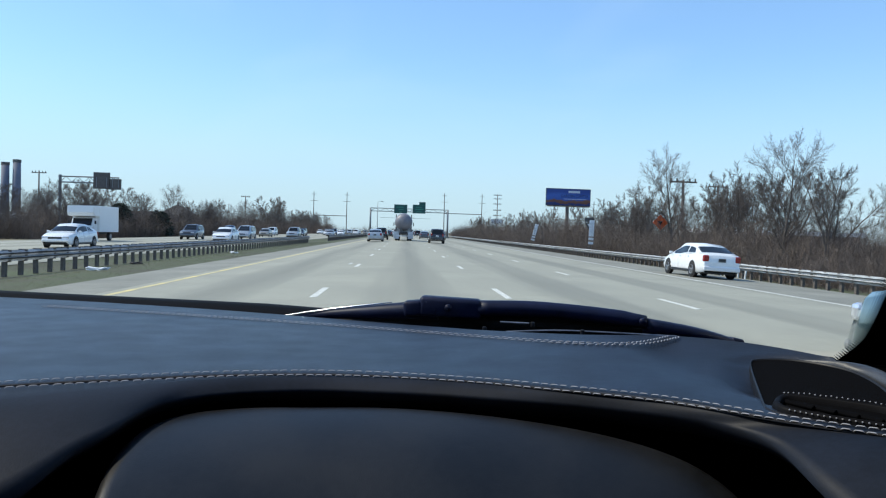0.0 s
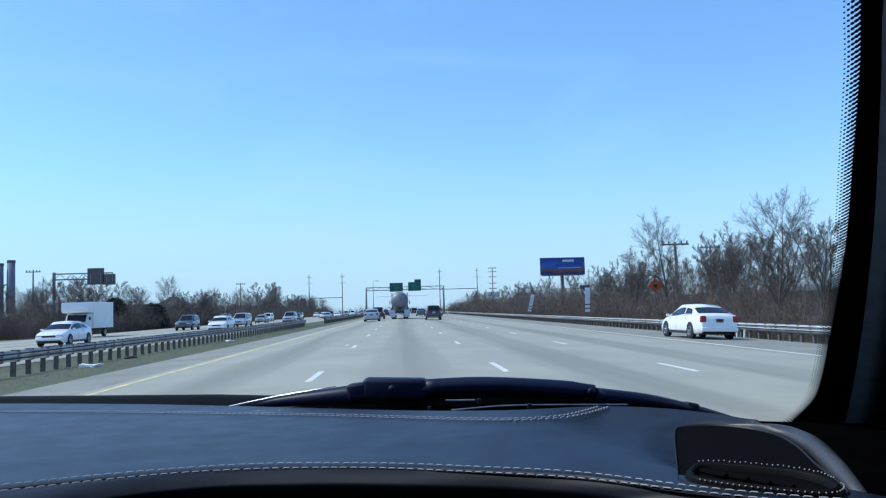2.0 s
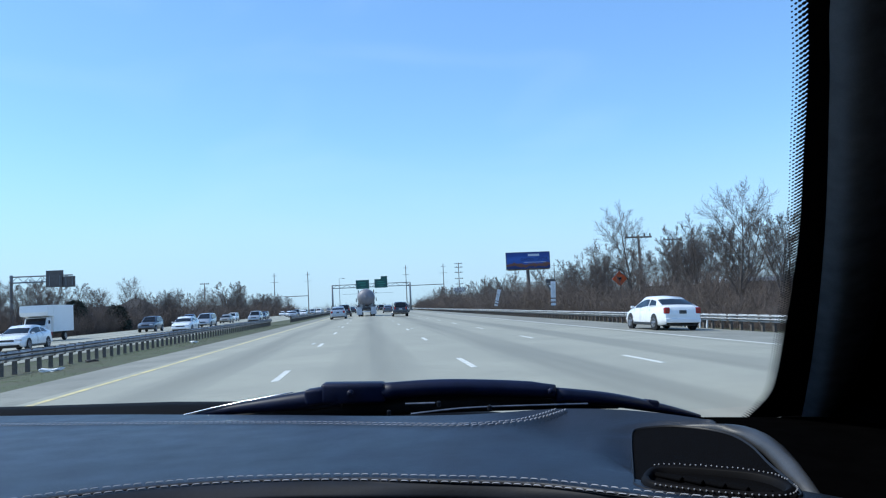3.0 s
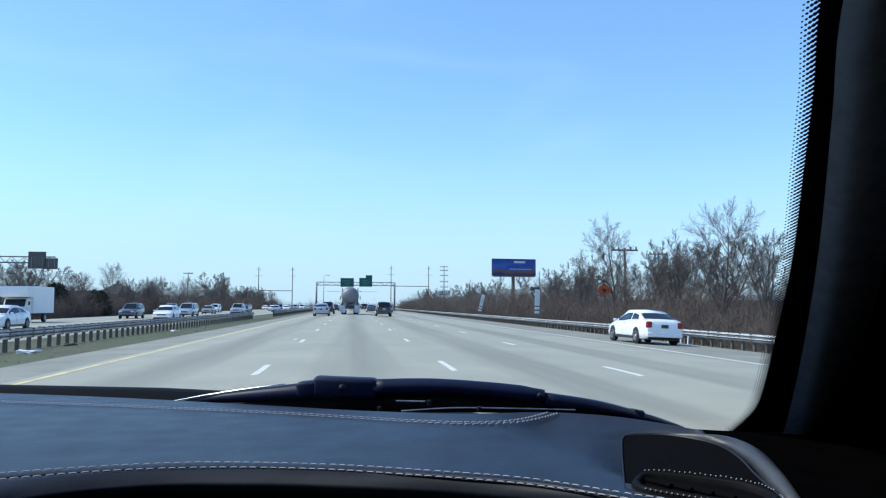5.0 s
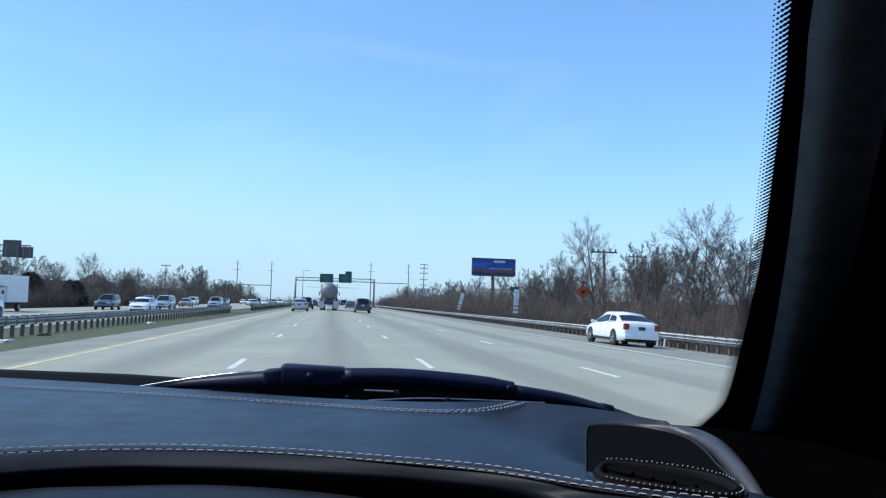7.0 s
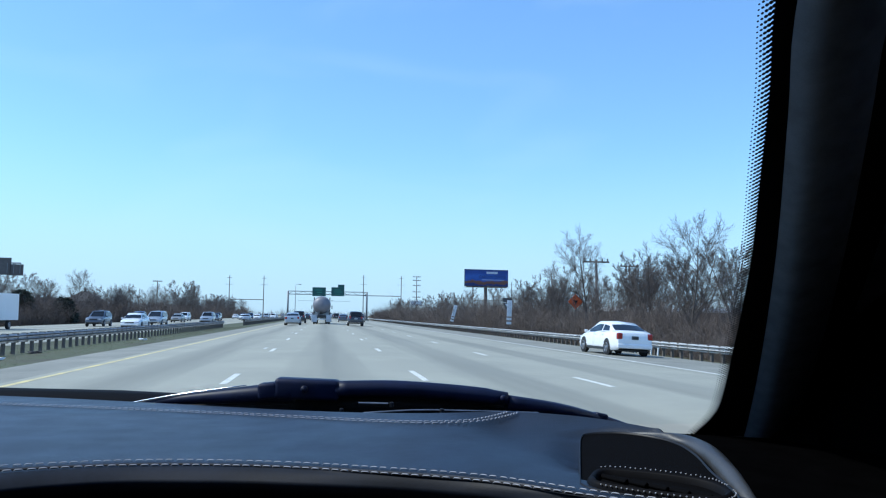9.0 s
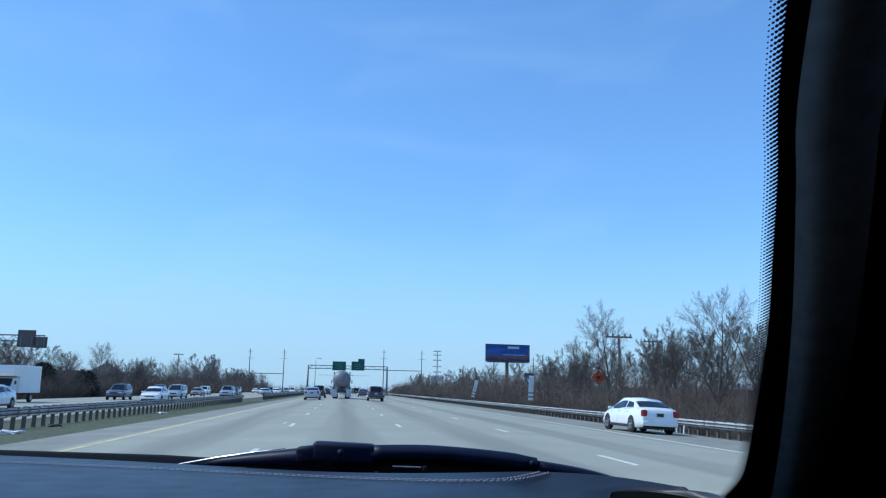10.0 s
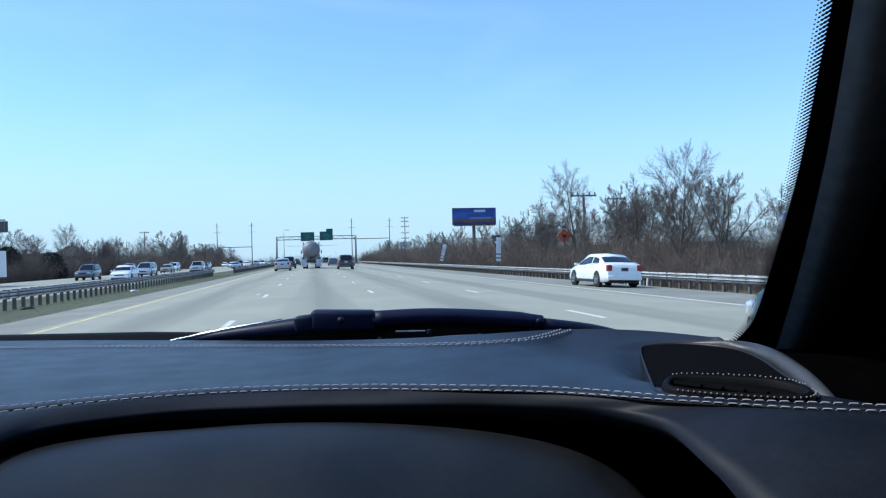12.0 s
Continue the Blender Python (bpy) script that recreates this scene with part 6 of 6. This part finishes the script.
for k in range(30):
    y = 58 + k * 8.5 + rng.uniform(-3, 3)
    plant(rng.uniform(24, 38), y, rng.uniform(4.6, 7.2) + y * 0.006, rng.choice((2, 3, 4, 5)))
for x, y, h, k in ((-43, 110, 7.6, 3), (-45.5, 117, 8.4, 4), (-41.5, 104, 6.8, 5), (-40, 246, 11, 3), (-44, 258, 12.5, 4), (-37.5, 238, 10, 5), (-42, 268, 12, 2)):
    plant(x, y, h, k)
for k in range(60):
    y = 84 + k * 5.6 + rng.uniform(-4, 4)
    plant(-rng.uniform(39, 52), y, rng.uniform(5.0, 8.0) + 0.006 * y)
for k in range(10):
    plant(-rng.uniform(70, 130), rng.uniform(170, 330), rng.uniform(8, 12))
for k in range(16):
    plant(rng.uniform(45, 120), rng.uniform(150, 330), rng.uniform(7, 11))


def brush(name, label, boxes, seed, material="twig"):
    """Tangled leafless shrubs, each a fan of stems with two orders of twigs: boxes of (x0, x1, y0, y1, low, high, stems)."""
    r = np.random.RandomState(seed)
    V, F = [], []
    base = 0

    def slivers(p, e, s):
        nonlocal base
        V.append(np.stack([p + s, p - s, e], 1).reshape(-1, 3))
        F.extend((int(q), int(q + 1), int(q + 2)) for q in base + 3 * np.arange(len(p)))
        base += 3 * len(p)

    for x0, x1, y0, y1, lo, hi, n in boxes:
        m = n // 9 + 1
        cx, cy = r.uniform(x0, x1, m), r.uniform(y0, y1, m)
        ch = r.uniform(lo, hi, m) * (0.70 + 0.30 * np.sin(cy * 0.21 + cx * 0.3) * np.sin(cy * 0.057 + cx * 0.11))
        i = r.randint(0, m, n)
        h = ch[i] * r.uniform(0.4, 1.0, n)
        wide = 0.0045 + 0.00009 * cy[i]
        p = np.stack([cx[i] + r.normal(0, 0.18, n), cy[i] + r.normal(0, 0.18, n), np.interp(cx[i], [q[0] for q in GROUND], [q[1] for q in GROUND]) - 0.08], -1)
        d = np.stack([r.normal(0, 0.42, n), r.normal(0, 0.42, n), r.uniform(0.7, 1.0, n)], -1)
        bow = r.normal(0, 0.10, (n, 3)) * h[:, None]
        a = r.uniform(0, np.pi, n)
        s = np.stack([np.cos(a), np.sin(a), np.zeros(n)], -1) * wide[:, None]
        half = p + d * h[:, None] * 0.5 + bow
        slivers(p, half + s, s)
        slivers(half, p + d * h[:, None] + bow * 0.4, s * 0.8)
        for _ in range(6):
            f = r.uniform(0.25, 0.98, n)
            q0 = np.where((f < 0.5)[:, None], p + (half - p) * (f * 2)[:, None], half + (p + d * h[:, None] + bow * 0.4 - half) * (f * 2 - 1)[:, None])
            dd = r.normal(0, 0.75, (n, 3)) + np.array((0, 0, 0.22))
            ln = h * r.uniform(0.18, 0.36, n) * (1.2 - f * 0.5)
            e = q0 + dd * ln[:, None]
            slivers(q0, e, s * 0.62)
            for _ in range(2):
                g = q0 + (e - q0) * r.uniform(0.3, 0.9, (n, 1))
                slivers(g, g + (r.normal(0, 0.6, (n, 3)) + dd * 0.5) * (ln * 0.55)[:, None], s * 0.5)
    return stuff_mesh(name, np.concatenate(V).tolist(), F, material, label, "brush")


brush("brush_thicket", "dense brown leafless brush behind the guardrail", [(19.4, 29, 34, 70, 3.0, 5.0, 17000), (19.4, 30, 70, 125, 4.0, 6.4, 17000), (20, 36, 125, 340, 4.8, 8.2, 20000), (27, 42, 48, 200, 4.6, 6.8, 13000)], 3)
brush("brush_thicket", "dense brown leafless brush along the oncoming road", [(-53, -40, 88, 180, 4.2, 7.0, 26000), (-66, -38, 180, 440, 5.6, 9.8, 24000)], 4)
brush("far_woods", "hazy grey-brown woods along the horizon", [(-420, -60, 395, 470, 4, 9, 6000), (60, 420, 360, 470, 4, 9, 5000), (-60, 60, 560, 640, 4, 9, 2000)], 5)


def conifer(x, y, h, w):
    r = random.Random(int(x * 7 + y))
    t = thing("conifer_tree", "dark evergreen tree with a dense uneven crown", "tree", pose(x, y, gz(x)), "dark evergreens")
    part("trunk", lathe([(-0.1, 0.22), (h * 0.8, 0.06)], "z", 8), "bark", t)
    v, f = [], []
    for k in range(1800):
        z = r.uniform(0.08, 1) ** 0.9
        rad = w * (1 - z) ** 0.42 * r.uniform(0.45, 1.05) + 0.1
        a = r.uniform(0, math.tau)
        p = Vector((math.cos(a) * rad, math.sin(a) * rad, z * h))
        d = Vector((math.cos(a) * 0.5 + r.gauss(0, 0.3), math.sin(a) * 0.5 + r.gauss(0, 0.3), r.gauss(-0.1, 0.3))).normalized() * r.uniform(0.35, 0.7)
        s = d.cross(Vector((r.gauss(0, 1), r.gauss(0, 1), r.gauss(0, 1)))).normalized() * 0.16
        i = len(v)
        v += [tuple(p + s), tuple(p - s), tuple(p + d)]
        f.append((i, i + 1, i + 2))
    me = bpy.data.meshes.new("crown")
    me.from_pydata(v, [], f)
    me.materials.append(M["conifer"])
    new("crown", me).parent = t


conifer(-44, 124, 5.0, 2.5)
conifer(-41, 134, 4.2, 2.3)

# grass tufts in the median
r = np.random.RandomState(11)
n = 16000
x, y = r.uniform(-13.4, -7.4, n), 10 + 80 * r.uniform(0, 1, n) ** 1.6
h = r.uniform(0.012, 0.035, n)
a = r.uniform(0, np.pi, n)
w = 0.004 + 0.0001 * y
p = np.stack([x, y, np.interp(x, [q[0] for q in GROUND], [q[1] for q in GROUND]) - 0.01], -1)
s = np.stack([np.cos(a) * w, np.sin(a) * w, 0 * a], -1)
tip = p + np.stack([r.normal(0, 0.03, n), r.normal(0, 0.03, n), h], -1)
v = np.stack([p + s, p - s, tip], 1).reshape(-1, 3)
M["blade"] = mat("blade", (0.080, 0.094, 0.038), 0.9, col2=(0.092, 0.080, 0.042), var=0.2, scale=0.6, island=0.1)
stuff_mesh("grass_tufts", v.tolist(), [(3 * int(k), 3 * int(k) + 1, 3 * int(k) + 2) for k in range(n)], "blade", "short patchy green and straw grass", "grass")
